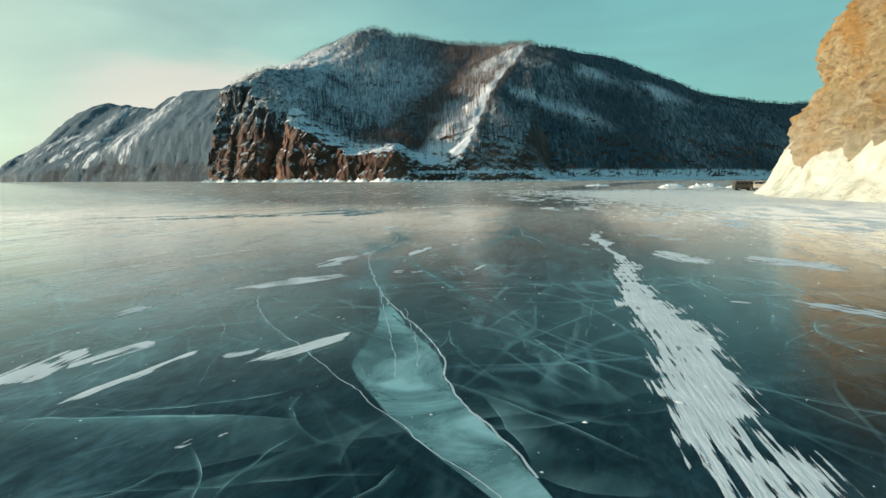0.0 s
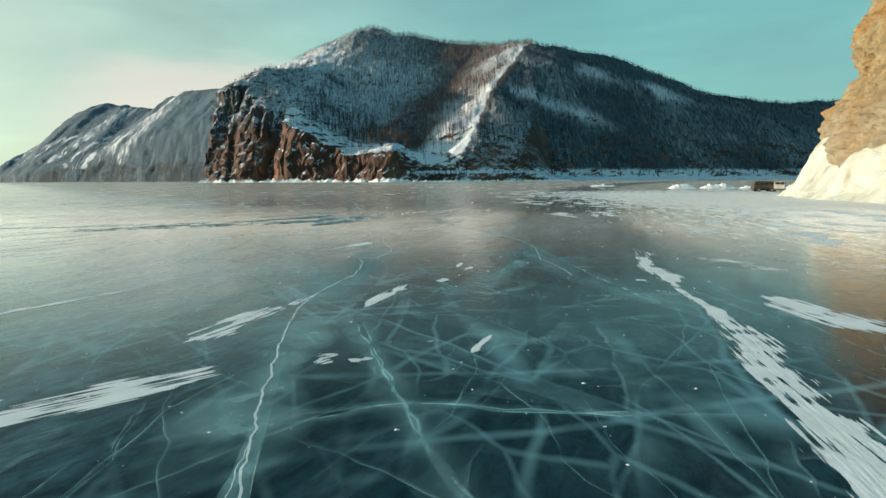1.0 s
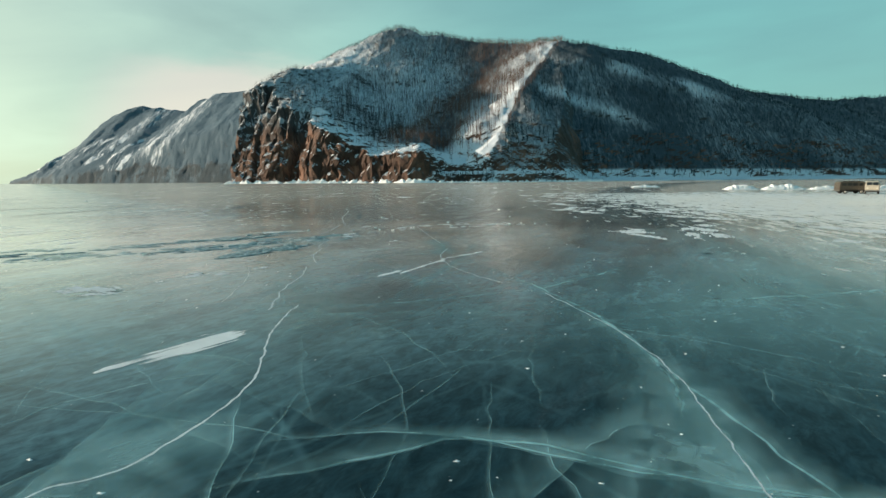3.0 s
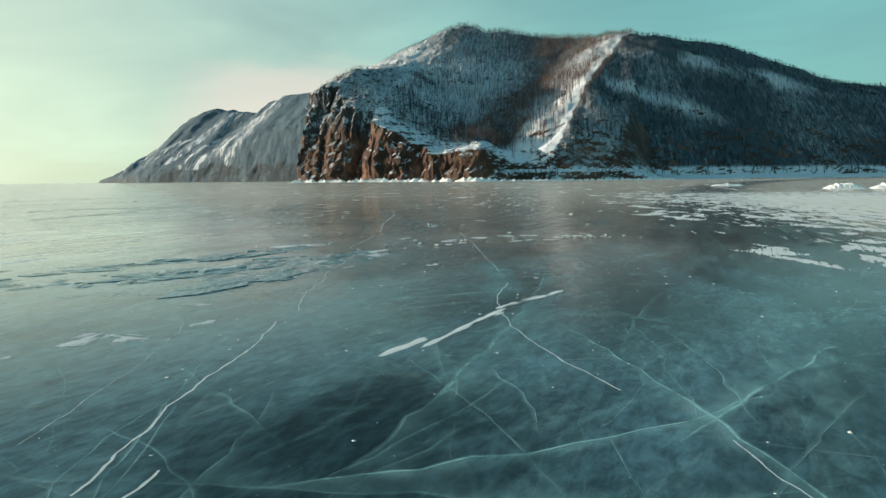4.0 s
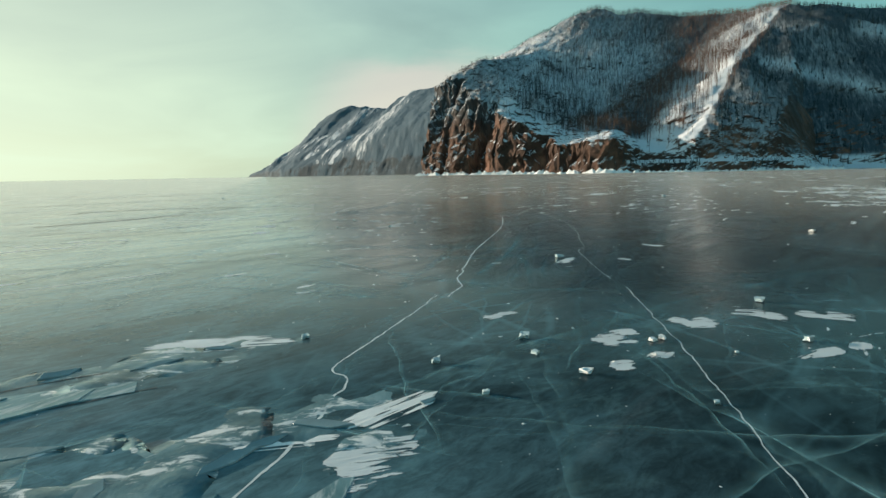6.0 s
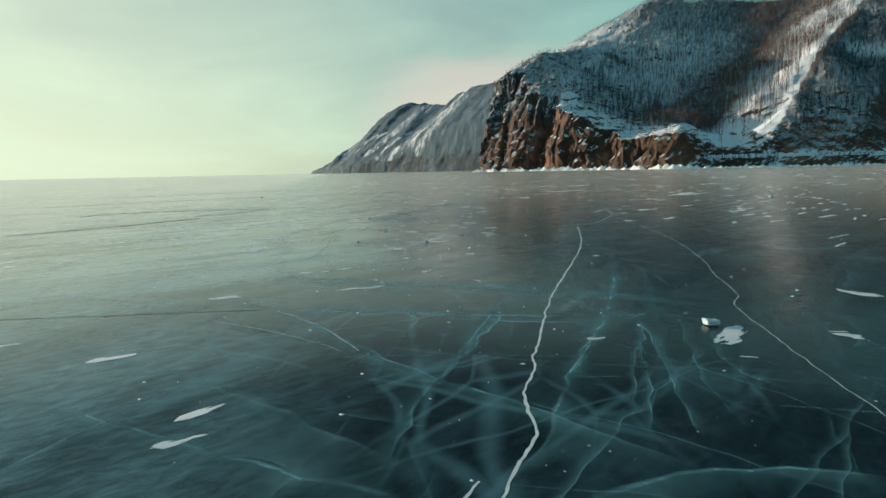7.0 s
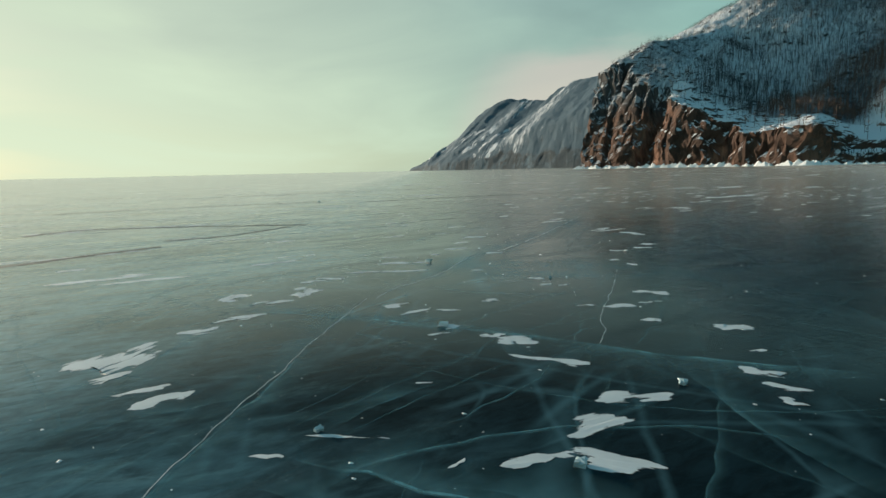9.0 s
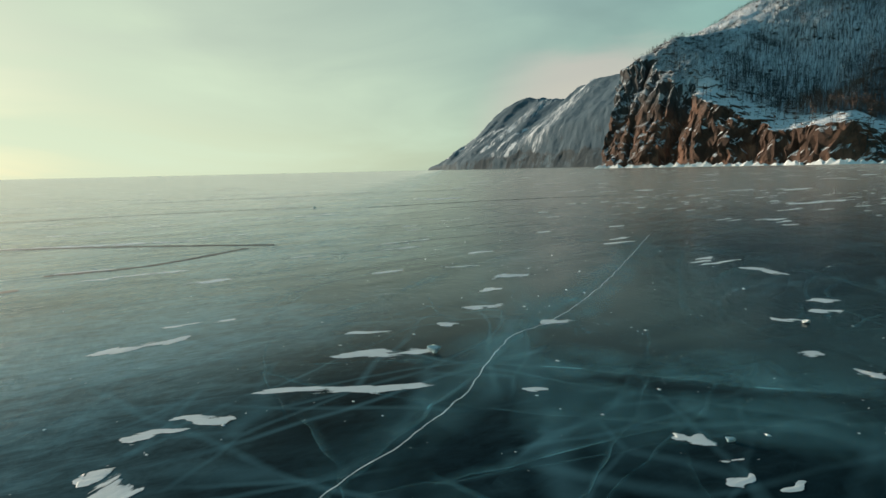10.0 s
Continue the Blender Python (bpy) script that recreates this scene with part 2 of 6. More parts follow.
def veil_material():
    """A healed fracture: a milky sheet that thins out as it dips away from its rim; paler in the young ice, blue in the old."""
    m, add = material("healed_fracture_in_ice")
    p = coords(add)
    fade = add("ShaderNodeAttribute", dict(attribute_name="fade")).outputs["Fac"]
    cloud = span(add, fbm(add, p, 0.8, 9, 0.60, 1.2), 0.25, 0.72, 0.22, 1.0)
    along = add("ShaderNodeSeparateXYZ", Vector=p).outputs[1]
    old = span(add, along, 40.0, 58.0)
    keep = calc(add, "MINIMUM", calc(add, "MULTIPLY", calc(add, "MULTIPLY", fade, cloud), calc(add, "SUBTRACT", 1.0, calc(add, "MULTIPLY", old, 0.1))), 0.85)
    tone = mix(add, old, mix(add, cloud, (0.15, 0.40, 0.42, 1), (0.44, 0.72, 0.74, 1)), mix(add, cloud, (0.04, 0.15, 0.18, 1), (0.17, 0.40, 0.46, 1)))
    s = add("ShaderNodeBsdfPrincipled", Base_Color=tone, Roughness=0.14, IOR=1.16)
    clear = add("ShaderNodeBsdfTransparent")
    finish(add, add("ShaderNodeMixShader", i0=keep, i1=clear.outputs[0], i2=s.outputs[0]))
    return m


def snow_material(name="wind_packed_snow", lacy=False, tone=(0.88, 0.89, 0.89), turn=0.0, streaks=(0.55, 11.0, 1.0), rim=0.66):
    m, add = material(name)
    p = coords(add)
    c = ramp(add, fbm(add, p, 1.7, 7), (0.3, tuple(v * 0.82 for v in tone)), (0.7, tone))
    bump = add("ShaderNodeBump", Strength=0.35, Distance=0.03, Height=fbm(add, coords(add, (0.3, 3, 1)), 5.0, 7, 0.62))
    s = add("ShaderNodeBsdfPrincipled", Base_Color=c, Roughness=0.75, Normal=bump.outputs[0])
    s.inputs["Subsurface Weight"].default_value = 0.0
    if lacy:
        # torn into streaks by the wind: whole in the middle, threads at the rim
        fade = add("ShaderNodeAttribute", dict(attribute_name="fade")).outputs["Fac"]
        dice = add("ShaderNodeObjectInfo").outputs["Random"]
        where = add("ShaderNodeVectorMath", dict(operation="ADD"), i0=coords(add, streaks, turn), i1=calc(add, "MULTIPLY", dice, 90.0)).outputs[0]
        streak = fbm(add, where, 1.0, 7, 0.62, 0.25)
        edge = calc(add, "SUBTRACT", rim, calc(add, "MULTIPLY", fade, 0.36))
        keep = span(add, calc(add, "SUBTRACT", streak, edge), 0.0, 0.05, 0.0, 0.95)
        clear = add("ShaderNodeBsdfTransparent")
        s = add("ShaderNodeMixShader", i0=keep, i1=clear.outputs[0], i2=s.outputs[0])
    finish(add, s)
    return m


def mountain_material(name, rock_a, rock_b, floor, snow_low, snow_high, size, depth=2.2, blend=(0.12, 0.90)):
    """Rock where it is steep, snow and brushwood where it is not."""
    m, add = material(name)
    p = coords(add)
    up = add("ShaderNodeSeparateXYZ", Vector=add("ShaderNodeNewGeometry").outputs["Normal"]).outputs[2]
    grain = fbm(add, coords(add, (1, 1, 0.35)), 0.09 / size, 9, 0.65)
    rock = ramp(add, grain, (0.30, rock_a), (0.52, rock_b), (0.72, tuple(v * 1.5 for v in rock_b)))
    # dark noise streaks and patches: dark growth, with crevice shade painted in
    dark = span(add, fbm(add, coords(add, (1, 1, 0.25)), 0.13 / size, 8, 0.72), 0.50, 0.62, 0.0, 0.85)
    rock = mix(add, dark, rock, (0.02, 0.017, 0.015, 1))
    crag = span(add, fbm(add, coords(add, (1, 1, 0.8)), 0.020 / size, 7, 0.66, 0.4), 0.42, 0.54, 0.0, 0.85)
    rock = mix(add, crag, rock, tuple(v * 0.30 for v in rock_b) + (1,))
    tall = add("ShaderNodeSeparateXYZ", Vector=p).outputs[2]
    tall = calc(add, "ADD", tall, calc(add, "MULTIPLY", calc(add, "SUBTRACT", fbm(add, p, 0.03 / size, 5), 0.5), 90.0))
    rock = mix(add, span(add, tall, 44.0, 74.0, 0.0, 0.85), rock, (0.040, 0.046, 0.050, 1))     # darker, blue-grey rock higher up
    brush = add("ShaderNodeAttribute", dict(attribute_name="fade")).outputs["Fac"]
    patchy = fbm(add, coords(add, (2.6, 0.5, 0.5)), 0.10 / size, 9, 0.72, 0.3)
    litter = span(add, calc(add, "ADD", patchy, calc(add, "SUBTRACT", brush, 0.5)), *blend)
    ground = mix(add, litter, (0.62, 0.65, 0.69, 1), floor)
    hold = calc(add, "ADD", up, calc(add, "MULTIPLY", calc(add, "SUBTRACT", fbm(add, p, 0.24 / size, 9, 0.74), 0.5), 0.6))
    hold = calc(add, "ADD", hold, span(add, tall, 50.0, 85.0, 0.0, 0.32))       # snow clings to the upper crags
    colour = mix(add, span(add, hold, snow_low, snow_high), rock, ground)
    bump = add("ShaderNodeBump", Strength=0.7, Distance=depth, Height=fbm(add, coords(add, (1, 1, 0.4)), 0.16 / size, 9, 0.72))
    finish(add, add("ShaderNodeBsdfPrincipled", Base_Color=colour, Roughness=0.9, Normal=bump.outputs[0]))
    return m


def plain(name, colour, rough=0.5, metal=0.0, wear=0.25, scale=6.0):
    m, add = material(name)
    p = coords(add)
    n = fbm(add, p, scale, 6, 0.6)
    c = ramp(add, n, (0.3, tuple(v * (1 - wear) for v in colour)), (0.7, colour))
    r = span(add, fbm(add, p, scale * 3, 4), 0.3, 0.7, max(0.02, rough - 0.1), min(1, rough + 0.1))
    finish(add, add("ShaderNodeBsdfPrincipled", Base_Color=c, Roughness=r, Metallic=metal))
    return m


def outcrop_material():
    m, add = material("lichen_stained_rock")
    p = coords(add)
    base = ramp(add, fbm(add, p, 0.7, 10, 0.76), (0.28, (0.18, 0.125, 0.06)), (0.5, (0.40, 0.30, 0.155)), (0.72, (0.54, 0.46, 0.29)))
    lichen = span(add, fbm(add, coords(add, (1, 1, 0.7)), 0.22, 8, 0.62, 0.7), 0.48, 0.64, 0.0, 0.85)
    c = mix(add, lichen, base, mix(add, fbm(add, p, 1.4, 5), (0.33, 0.16, 0.035, 1), (0.50, 0.29, 0.085, 1)))
    seams = span(add, fbm(add, coords(add, (0.8, 0.8, 1.3)), 1.0, 10, 0.78, 1.4), 0.42, 0.33, 0.0, 0.9)
    c = mix(add, seams, c, (0.05, 0.04, 0.03, 1))
    low = calc(add, "ADD", add("ShaderNodeSeparateXYZ", Vector=p).outputs[2], calc(add, "MULTIPLY", calc(add, "SUBTRACT", fbm(add, p, 0.25, 8, 0.68), 0.5), 30.0))
    c = mix(add, span(add, low, 14.0, 6.0, 0.0, 0.5), c, (0.46, 0.44, 0.35, 1))      # rime from the spray
    relief = calc(add, "ADD", fbm(add, p, 1.3, 10, 0.78), calc(add, "MULTIPLY", seams, -0.5))
    bump = add("ShaderNodeBump", Strength=1.0, Distance=0.9, Height=relief)
    finish(add, add("ShaderNodeBsdfPrincipled", Base_Color=c, Roughness=0.88, Normal=bump.outputs[0]))
    return m


def crust_material():
    m, add = material("frozen_spray_crust")
    p = coords(add)
    c = ramp(add, fbm(add, coords(add, (1, 1, 0.5)), 0.5, 8, 0.6), (0.28, (0.26, 0.23, 0.16)), (0.42, (0.42, 0.43, 0.36)), (0.7, (0.50, 0.54, 0.49)))
    bump = add("ShaderNodeBump", Strength=0.9, Distance=0.5, Height=fbm(add, p, 0.9, 9, 0.64))
    finish(add, add("ShaderNodeBsdfPrincipled", Base_Color=c, Roughness=0.55, Normal=bump.outputs[0]))
    return m


def heaved_material():
    """Broken ice with snow caught on whatever faces up."""
    m, add = material("snow_dusted_heaved_ice")
    p = coords(add)
    up = add("ShaderNodeSeparateXYZ", Vector=add("ShaderNodeNewGeometry").outputs["Normal"]).outputs[2]
    ice = ramp(add, fbm(add, p, 1.1, 8, 0.65, 0.6), (0.30, (0.02, 0.055, 0.07)), (0.52, (0.09, 0.18, 0.21)), (0.72, (0.24, 0.36, 0.39)))
    torn = fbm(add, coords(add, (1, 2.2, 1), -30), 1.6, 9, 0.68, 0.5)
    hold = calc(add, "ADD", calc(add, "MULTIPLY", up, 0.55), torn)
    colour = mix(add, span(add, hold, 1.06, 1.15, 0.0, 0.85), ice, (0.76, 0.77, 0.77, 1))
    bump = add("ShaderNodeBump", Strength=0.5, Distance=0.03, Height=fbm(add, p, 4.0, 6, 0.6))
    rough = span(add, hold, 1.08, 1.2, 0.12, 0.75)
    finish(add, add("ShaderNodeBsdfPrincipled", Base_Color=colour, Roughness=rough, IOR=1.24, Normal=bump.outputs[0]))
    return m


def plate_material():
    """Milky ice with a breath of frost, streaked along the wind."""
    m, add = material("milky_ice_plate")
    p = coords(add)
    c = ramp(add, fbm(add, p, 1.3, 8, 0.62, 0.7), (0.30, (0.07, 0.15, 0.17)), (0.55, (0.16, 0.28, 0.31)), (0.75, (0.26, 0.38, 0.40)))
    frost = span(add, fbm(add, coords(add, (0.8, 4.0, 1), -40), 1.5, 8, 0.66), 0.46, 0.66, 0.0, 0.6)
    c = mix(add, frost, c, (0.60, 0.64, 0.65, 1))
    bump = add("ShaderNodeBump", Strength=0.3, Distance=0.02, Height=fbm(add, p, 5.0, 6, 0.6))
    finish(add, add("ShaderNodeBsdfPrincipled", Base_Color=c, Roughness=span(add, frost, 0.0, 0.5, 0.16, 0.6), IOR=1.16, Normal=bump.outputs[0]))
    return m


ICE = ice_material()
MILK = veil_material()
CRACK = plain("white_crack_ice", (0.72, 0.76, 0.77), 0.5, 0, 0.3, 5)
LACY = snow_material("wind_swept_snow", True)
SCRAP = snow_material("frozen_snow_scrap", True, tone=(0.70, 0.74, 0.76), streaks=(1.8, 9.0, 1.0), rim=0.68)
DRIFT = snow_material("wind_scoured_snow", True, turn=-70, streaks=(0.7, 7.0, 1.0), rim=0.63)
SNOW = snow_material()
# the floor colour's blue is shade and haze put into the brushwood
HEADLAND = mountain_material("headland_slopes", (0.030, 0.018, 0.014), (0.150, 0.074, 0.046), (0.028, 0.046, 0.060, 1), 0.56, 0.72, 1.0)
# distance haze is put into these blue-grey rock and ground colours
RANGE = mountain_material("hazed_far_slopes", (0.065, 0.105, 0.135), (0.08, 0.13, 0.165), (0.06, 0.105, 0.14, 1), 0.36, 0.62, 2.6, 7.0, (0.40, 0.78))
# light put into the wood colours: grey for shade, reddish brown for sun
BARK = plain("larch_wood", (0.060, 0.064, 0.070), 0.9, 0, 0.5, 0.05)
SUNLIT_BARK = plain("alder_wood", (0.125, 0.075, 0.058), 0.9, 0, 0.4, 0.05)
# blue of shade and haze is put into these needle and bark colours
PINE = plain("pine_needles", (0.013, 0.038, 0.049), 0.9, 0, 0.5, 0.05)
SHADED_BARK = plain("shaded_larch_wood", (0.032, 0.060, 0.074), 0.9, 0, 0.5, 0.05)
OUTCROP = outcrop_material()
CRUST = crust_material()
CLEAR = plain("blue_ice_block", (0.45, 0.58, 0.62), 0.15, 0, 0.3, 4)
SLAB = plain("tilted_ice_slab", (0.30, 0.40, 0.42), 0.2, 0, 0.5, 1.5)
HEAVED = heaved_material()
PLATE = plate_material()
TWIG = plain("red_willow_twigs", (0.16, 0.06, 0.05), 0.9, 0, 0.4, 0.2)
LEAD_AND_SHADE = plain("dark_lead_and_ridge_shade", (0.012, 0.030, 0.038), 0.7, 0, 0.3, 3.0)

# ---- building helpers ----


def fract(x, y, z=0.0, octaves=5, seed=0, ridged=False):
    """Value noise on numpy arrays, summed over octaves, in -1..1 (ridged: 0..1)."""
    x, y = np.broadcast_arrays(np.asarray(x, float), np.asarray(y, float))
    z = np.broadcast_to(np.asarray(z, float), x.shape)
    total, gain, reach = np.zeros(x.shape), 1.0, 0.0

    def lattice(i, j, k, s):
        h = (i.astype(np.int64) * 374761393 + j.astype(np.int64) * 668265263 + k.astype(np.int64) * 2147483647 + s * 974634777) & 0xFFFFFFFF
        h = ((h ^ (h >> 13)) * 1274126177) & 0xFFFFFFFF
        h = ((h ^ (h >> 16)) * 2246822519) & 0xFFFFFFFF
        return ((h ^ (h >> 15)) & 0xFFFFFF) / 8388607.5 - 1.0
    for o in range(octaves):
        fx, fy, fz = np.floor(x), np.floor(y), np.floor(z)
        a, b, c = x - fx, y - fy, z - fz
        a, b, c = a * a * (3 - 2 * a), b * b * (3 - 2 * b), c * c * (3 - 2 * c)
        v = 0.0
        for i in (0, 1):
            for j in (0, 1):
                for k in (0, 1):
                    v = v + lattice(fx + i, fy + j, fz + k, seed + o) * (a if i else 1 - a) * (b if j else 1 - b) * (c if k else 1 - c)
        total += gain * (1 - np.abs(v) * 2 if ridged else v)
        reach += gain
        gain *= 0.5
        x, y, z = x * 2.03 + 11.3, y * 2.03 + 7.1, z * 2.03 + 3.7
    return total / reach


def mesh_of(name, verts, faces, mat, smooth=False):
    me = bpy.data.meshes.new(name)
    me.from_pydata([tuple(v) for v in verts], [], [tuple(f) for f in faces])
    me.materials.append(mat)
    if smooth:
        me.polygons.foreach_set("use_smooth", np.ones(len(me.polygons), bool))
    me.update()
    return me


def grid_faces(rows, cols, closed=False):
    out = []
    for r in range(rows - 1):
        for c in range(cols if closed else cols - 1):
            d = (c + 1) % cols
            out.append((r * cols + c, r * cols + d, (r + 1) * cols + d, (r + 1) * cols + c))
    return out


def fade_of(me, values):
    me.attributes.new("fade", "FLOAT", "POINT").data.foreach_set("value", np.asarray(values, np.float32))


def child(name, me, parent, label=""):
    ob = new(name, me)
    ob.parent = parent
    return tagged(ob, label)


def part(name, bm, mat, parent, label=""):
    """One bmesh as one mesh under a thing or a part."""
    me = bpy.data.meshes.new(name)
    bm.to_mesh(me)
    bm.free()
    me.materials.append(mat)
    return child(name, me, parent, label)


def segments(points):
    return list(zip(points[:-1], points[1:]))


def ridge(x, y, points, soft):
    """Height of slopes that fall away from a crest of (x, y, height, steepness)."""
    best = np.full(np.shape(x), -1e3)
    for (ax, ay, az, ak), (bx, by, bz, bk) in segments(points):
        dx, dy = bx - ax, by - ay
        s = np.clip(((x - ax) * dx + (y - ay) * dy) / (dx * dx + dy * dy), 0, 1)
        d = np.hypot(x - ax - s * dx, y - ay - s * dy)
        d = np.sqrt(d * d + soft * soft) - soft
        best = np.maximum(best, az + s * (bz - az) - (ak + s * (bk - ak)) * d)
    return best


# ---- the lake ice ----
steps = (60, 100, 160, 260, 500, 1000, 2200, 4850)
lines = np.array([-v for v in steps[::-1]] + list(range(-40, 41, 20)) + list(steps), float)
gx, gy = np.meshgrid(lines, lines + 40)
me = mesh_of("ground", np.stack([gx, gy, gx * 0], -1).reshape(-1, 3), grid_faces(len(lines), len(lines)), ICE)
ground = tagged(new("ground", me), "dark transparent frozen lake ice, crossed by white cracks and frost", "ice", kind="structure")

# ---- the headland ----
SHORE = ((-345, 1300), (-330, 980), (-312, 760), (-300, 704), (-255, 682), (-211, 662), (-160, 634), (-118, 620), (-85, 603), (-59, 592), (-40, 598), (6, 602),
         (68, 622), (136, 650), (257, 690), (404, 745), (700, 850), (1250, 930))
CREST = ((-287, 762, 112, 1.0), (-275, 782, 134, 0.75), (-259, 830, 156, 0.60), (-227, 950, 184, 0.56), (-222, 1150, 246, 0.54), (-180, 1240, 313, 0.54), (-152, 1264, 325, 0.55),
         (-109, 1250, 307, 0.55), (12, 1200, 277, 0.56), (89, 1150, 258, 0.58), (152, 1050, 244, 0.55), (198, 1050, 234, 0.6), (282, 1080, 224, 0.6), (391, 1120, 203, 0.55),
         (476, 1150, 170, 0.5), (596, 1200, 162, 0.48), (737, 1250, 157, 0.45), (865, 1300, 168, 0.45), (1200, 1350, 190, 0.45))
SPUR = ((152, 1050, 244, 0.6), (104, 930, 184, 0.6), (61, 800, 121, 0.62), (30, 680, 55, 0.7), (20, 632, 20, 0.7))
BENCH = ((-178, 676, 66, 0.55), (-150, 648, 48, 0.5), (-117, 632, 30, 0.4), (-85, 615, 29, 0.4), (-59, 602, 34, 0.4), (-30, 615, 19, 0.35), (40, 640, 20, 0.4))
BLUFF = ((-300, 722, 70, 2.2), (-286, 750, 100, 1.6), (-252, 712, 70, 1.1), (-228, 684, 58, 1.2))


def shore_y(x):
    sx, sy = zip(*SHORE)
    return np.interp(x, sx, sy)


def headland_height(x, y):
    v = y - shore_y(x)
    bend = fract(x / 70, y / 70, 0, 4, 3) * 26
    gully = fract(x / 34 + bend / 60, y / 160, 0, 4, 9, True)
    h = ridge(x + bend * 0.4, y, CREST, 14)
    h = np.maximum(h, ridge(x + bend * 0.25, y, SPUR, 5))
    h = np.maximum(h, ridge(x, y, BENCH, 4))
    h = np.maximum(h, ridge(x, y, BLUFF, 3))
    # a snowy shelf behind the cliff top
    shelf = np.interp(x, (-190, -150, -117, -85, -59, -30, 0), (66, 46, 29, 26, 29, 17, 12)) + 0.26 * (v - 14) - np.clip((x - 10) / 2, 0, 80) - np.clip((-190 - x) / 1.5, 0, 80)
    h = np.maximum(h, np.minimum(shelf, 95))
    h = h + fract(x / 55, y / 55, 0, 5, 21) * 5 + (gully - 0.3) * np.clip(h / 60, 0, 1) * 4
    cliff = np.clip((-35 - x) / 18, 0, 1)
    bank = np.clip((135 - x) / 40, 0, 1) * (1 - cliff)
    rib = 0.75 * fract(x / 46 + bend / 30, y / 50, 0, 5, 33, True) + 0.25 * fract(x / 13 + bend / 20, y / 22, 0, 4, 35, True)
    notch = 24 * np.exp(-((x + 214 - 0.2 * v) / 10) ** 2) + 7 * np.exp(-((x + 262) / 6) ** 2) + 9 * np.exp(-((x + 128) / 9) ** 2)
    vv = np.maximum(v - (notch + (0.55 - rib) * 14) * cliff - (0.5 - rib) * 5 * bank, 0)
    wall = (2.5 - 0.7 * np.clip((-200 - x) / 40, 0, 1)) * vv * (1 + 0.35 * fract(x / 9, y / 14, 0, 3, 41)) + 0.6
    low = np.where(vv < 6, vv * 1.5, 9 + (vv - 6) * 0.22 + np.maximum(vv - 18, 0) * 0.9)
    beach = 0.3 + 0.06 * v + np.maximum(v - 60, 0) * 0.8
    cap = cliff * wall + bank * low + (1 - cliff - bank) * beach
    h = np.minimum(h, cap)
    return np.where(v < 0.3, -1.0, np.maximum(h, 0.2))


def terrain(name, xs, vs, shore, height, brush, mat, rough, soft=0.72, tall=1.0):
    gx, gv = np.meshgrid(xs, vs)
    gy = shore(gx) + gv
    gz = height(gx, gy)
    near = np.clip(gv / 3, 0, 1)
    fine = np.where(gx < -30, 1.0, 0.25)
    big = fract(gx / 40, gy / 40, gz / 26, 3, 55) * near * rough
    nx = gx + big * 0.9 + (fract(gx / 19, gy / 19, gz / (60 * tall), 5, 51) * 1.1 + fract(gx / 5, gy / 5, gz / (8 * tall), 4, 53) * fine) * rough * near
    ny = gy + big * 1.2 + ((0.4 - fract(gx / 24, gy / 24, gz / (75 * tall), 5, 61, True)) * 1.1 + fract(gx / 5, gy / 5, gz / (8 * tall), 4, 63) * fine) * rough * near
    me = mesh_of(name, np.stack([nx, ny, gz], -1).reshape(-1, 3), grid_faces(len(vs), len(xs)), mat, False)
    flat = np.empty(len(me.polygons) * 3)
    me.polygons.foreach_get("normal", flat)
    me.polygons.foreach_set("use_smooth", np.abs(flat[2::3]) > soft)
    fade_of(me, np.clip(brush(gx, gy, gz), 0, 1).ravel())
    return me


def spur_x(y):
    return np.interp(y, (630, 680, 800, 930, 1050), (20, 30, 61, 104, 152))


def headland_brush(x, y, z):
    """How far brushwood and litter hide the snow, 0 to 1."""
    off = spur_x(y) - x
    dense = 0.33 + 0.42 * np.exp(-((off - 85 - (y - 700) * 0.1) / 55) ** 2)        # dark belt along the valley
    upper = np.clip((y - 1000) / 150, 0, 1) * 0.22
    bowl = dense + upper
    open_snow = 0.8 * np.clip(1.3 - np.abs(off - 26) / 36, 0, 1) * np.clip((860 - y) / 120, 0, 1) + np.clip(1 - np.abs(off - 2) / 4, 0, 1)
    v = y - shore_y(x)
    bench = np.clip((82 - v) / 14, 0, 1) * np.clip((x + 200) / 20, 0, 1)
    west = np.clip((-208 - x) / 14, 0, 1) * np.clip((y - 900) / 80, 0, 1)
    bowl = bowl - 0.9 * np.clip(open_snow + bench + 0.22 * west, 0, 1)
    bowl = bowl + 0.20 * np.clip((-190 - x) / 22, 0, 1) * np.clip((960 - y) / 60, 0, 1)        # dark crags above the cliff
    torn = np.clip(0.5 + 1.6 * fract(x / 60, y / 60, 0, 4, 17), 0, 1)
    streak = 1.3 * torn * np.exp(-((z - 185 + 0.30 * (x - 200)) / 17) ** 2) * np.clip((420 - x) / 80, 0, 1) + torn * np.exp(-((z - 120 + 0.35 * (x - 120)) / 12) ** 2) * np.clip((260 - x) / 60, 0, 1)
    streak = streak + 0.6 * np.clip(1 - (x - spur_x(y) - 10) / 130, 0, 1) * np.clip((800 - y) / 90, 0, 1)
    right = 0.82 - 0.42 * np.clip(streak, 0, 1) + 0.25 * fract(x / 90, y / 90, 0, 4, 19)
    beach = np.clip((16 - z) / 6, 0, 1)
    right = right - 0.95 * beach
    return np.where(off > 0, bowl, right)


xs = np.concatenate([np.arange(-344, 130, 2.0), np.arange(130, 1240, 5.0)])
vs = np.concatenate([np.arange(0, 46, 1.1), 46 + np.cumsum(np.linspace(1.4, 9, 120))])
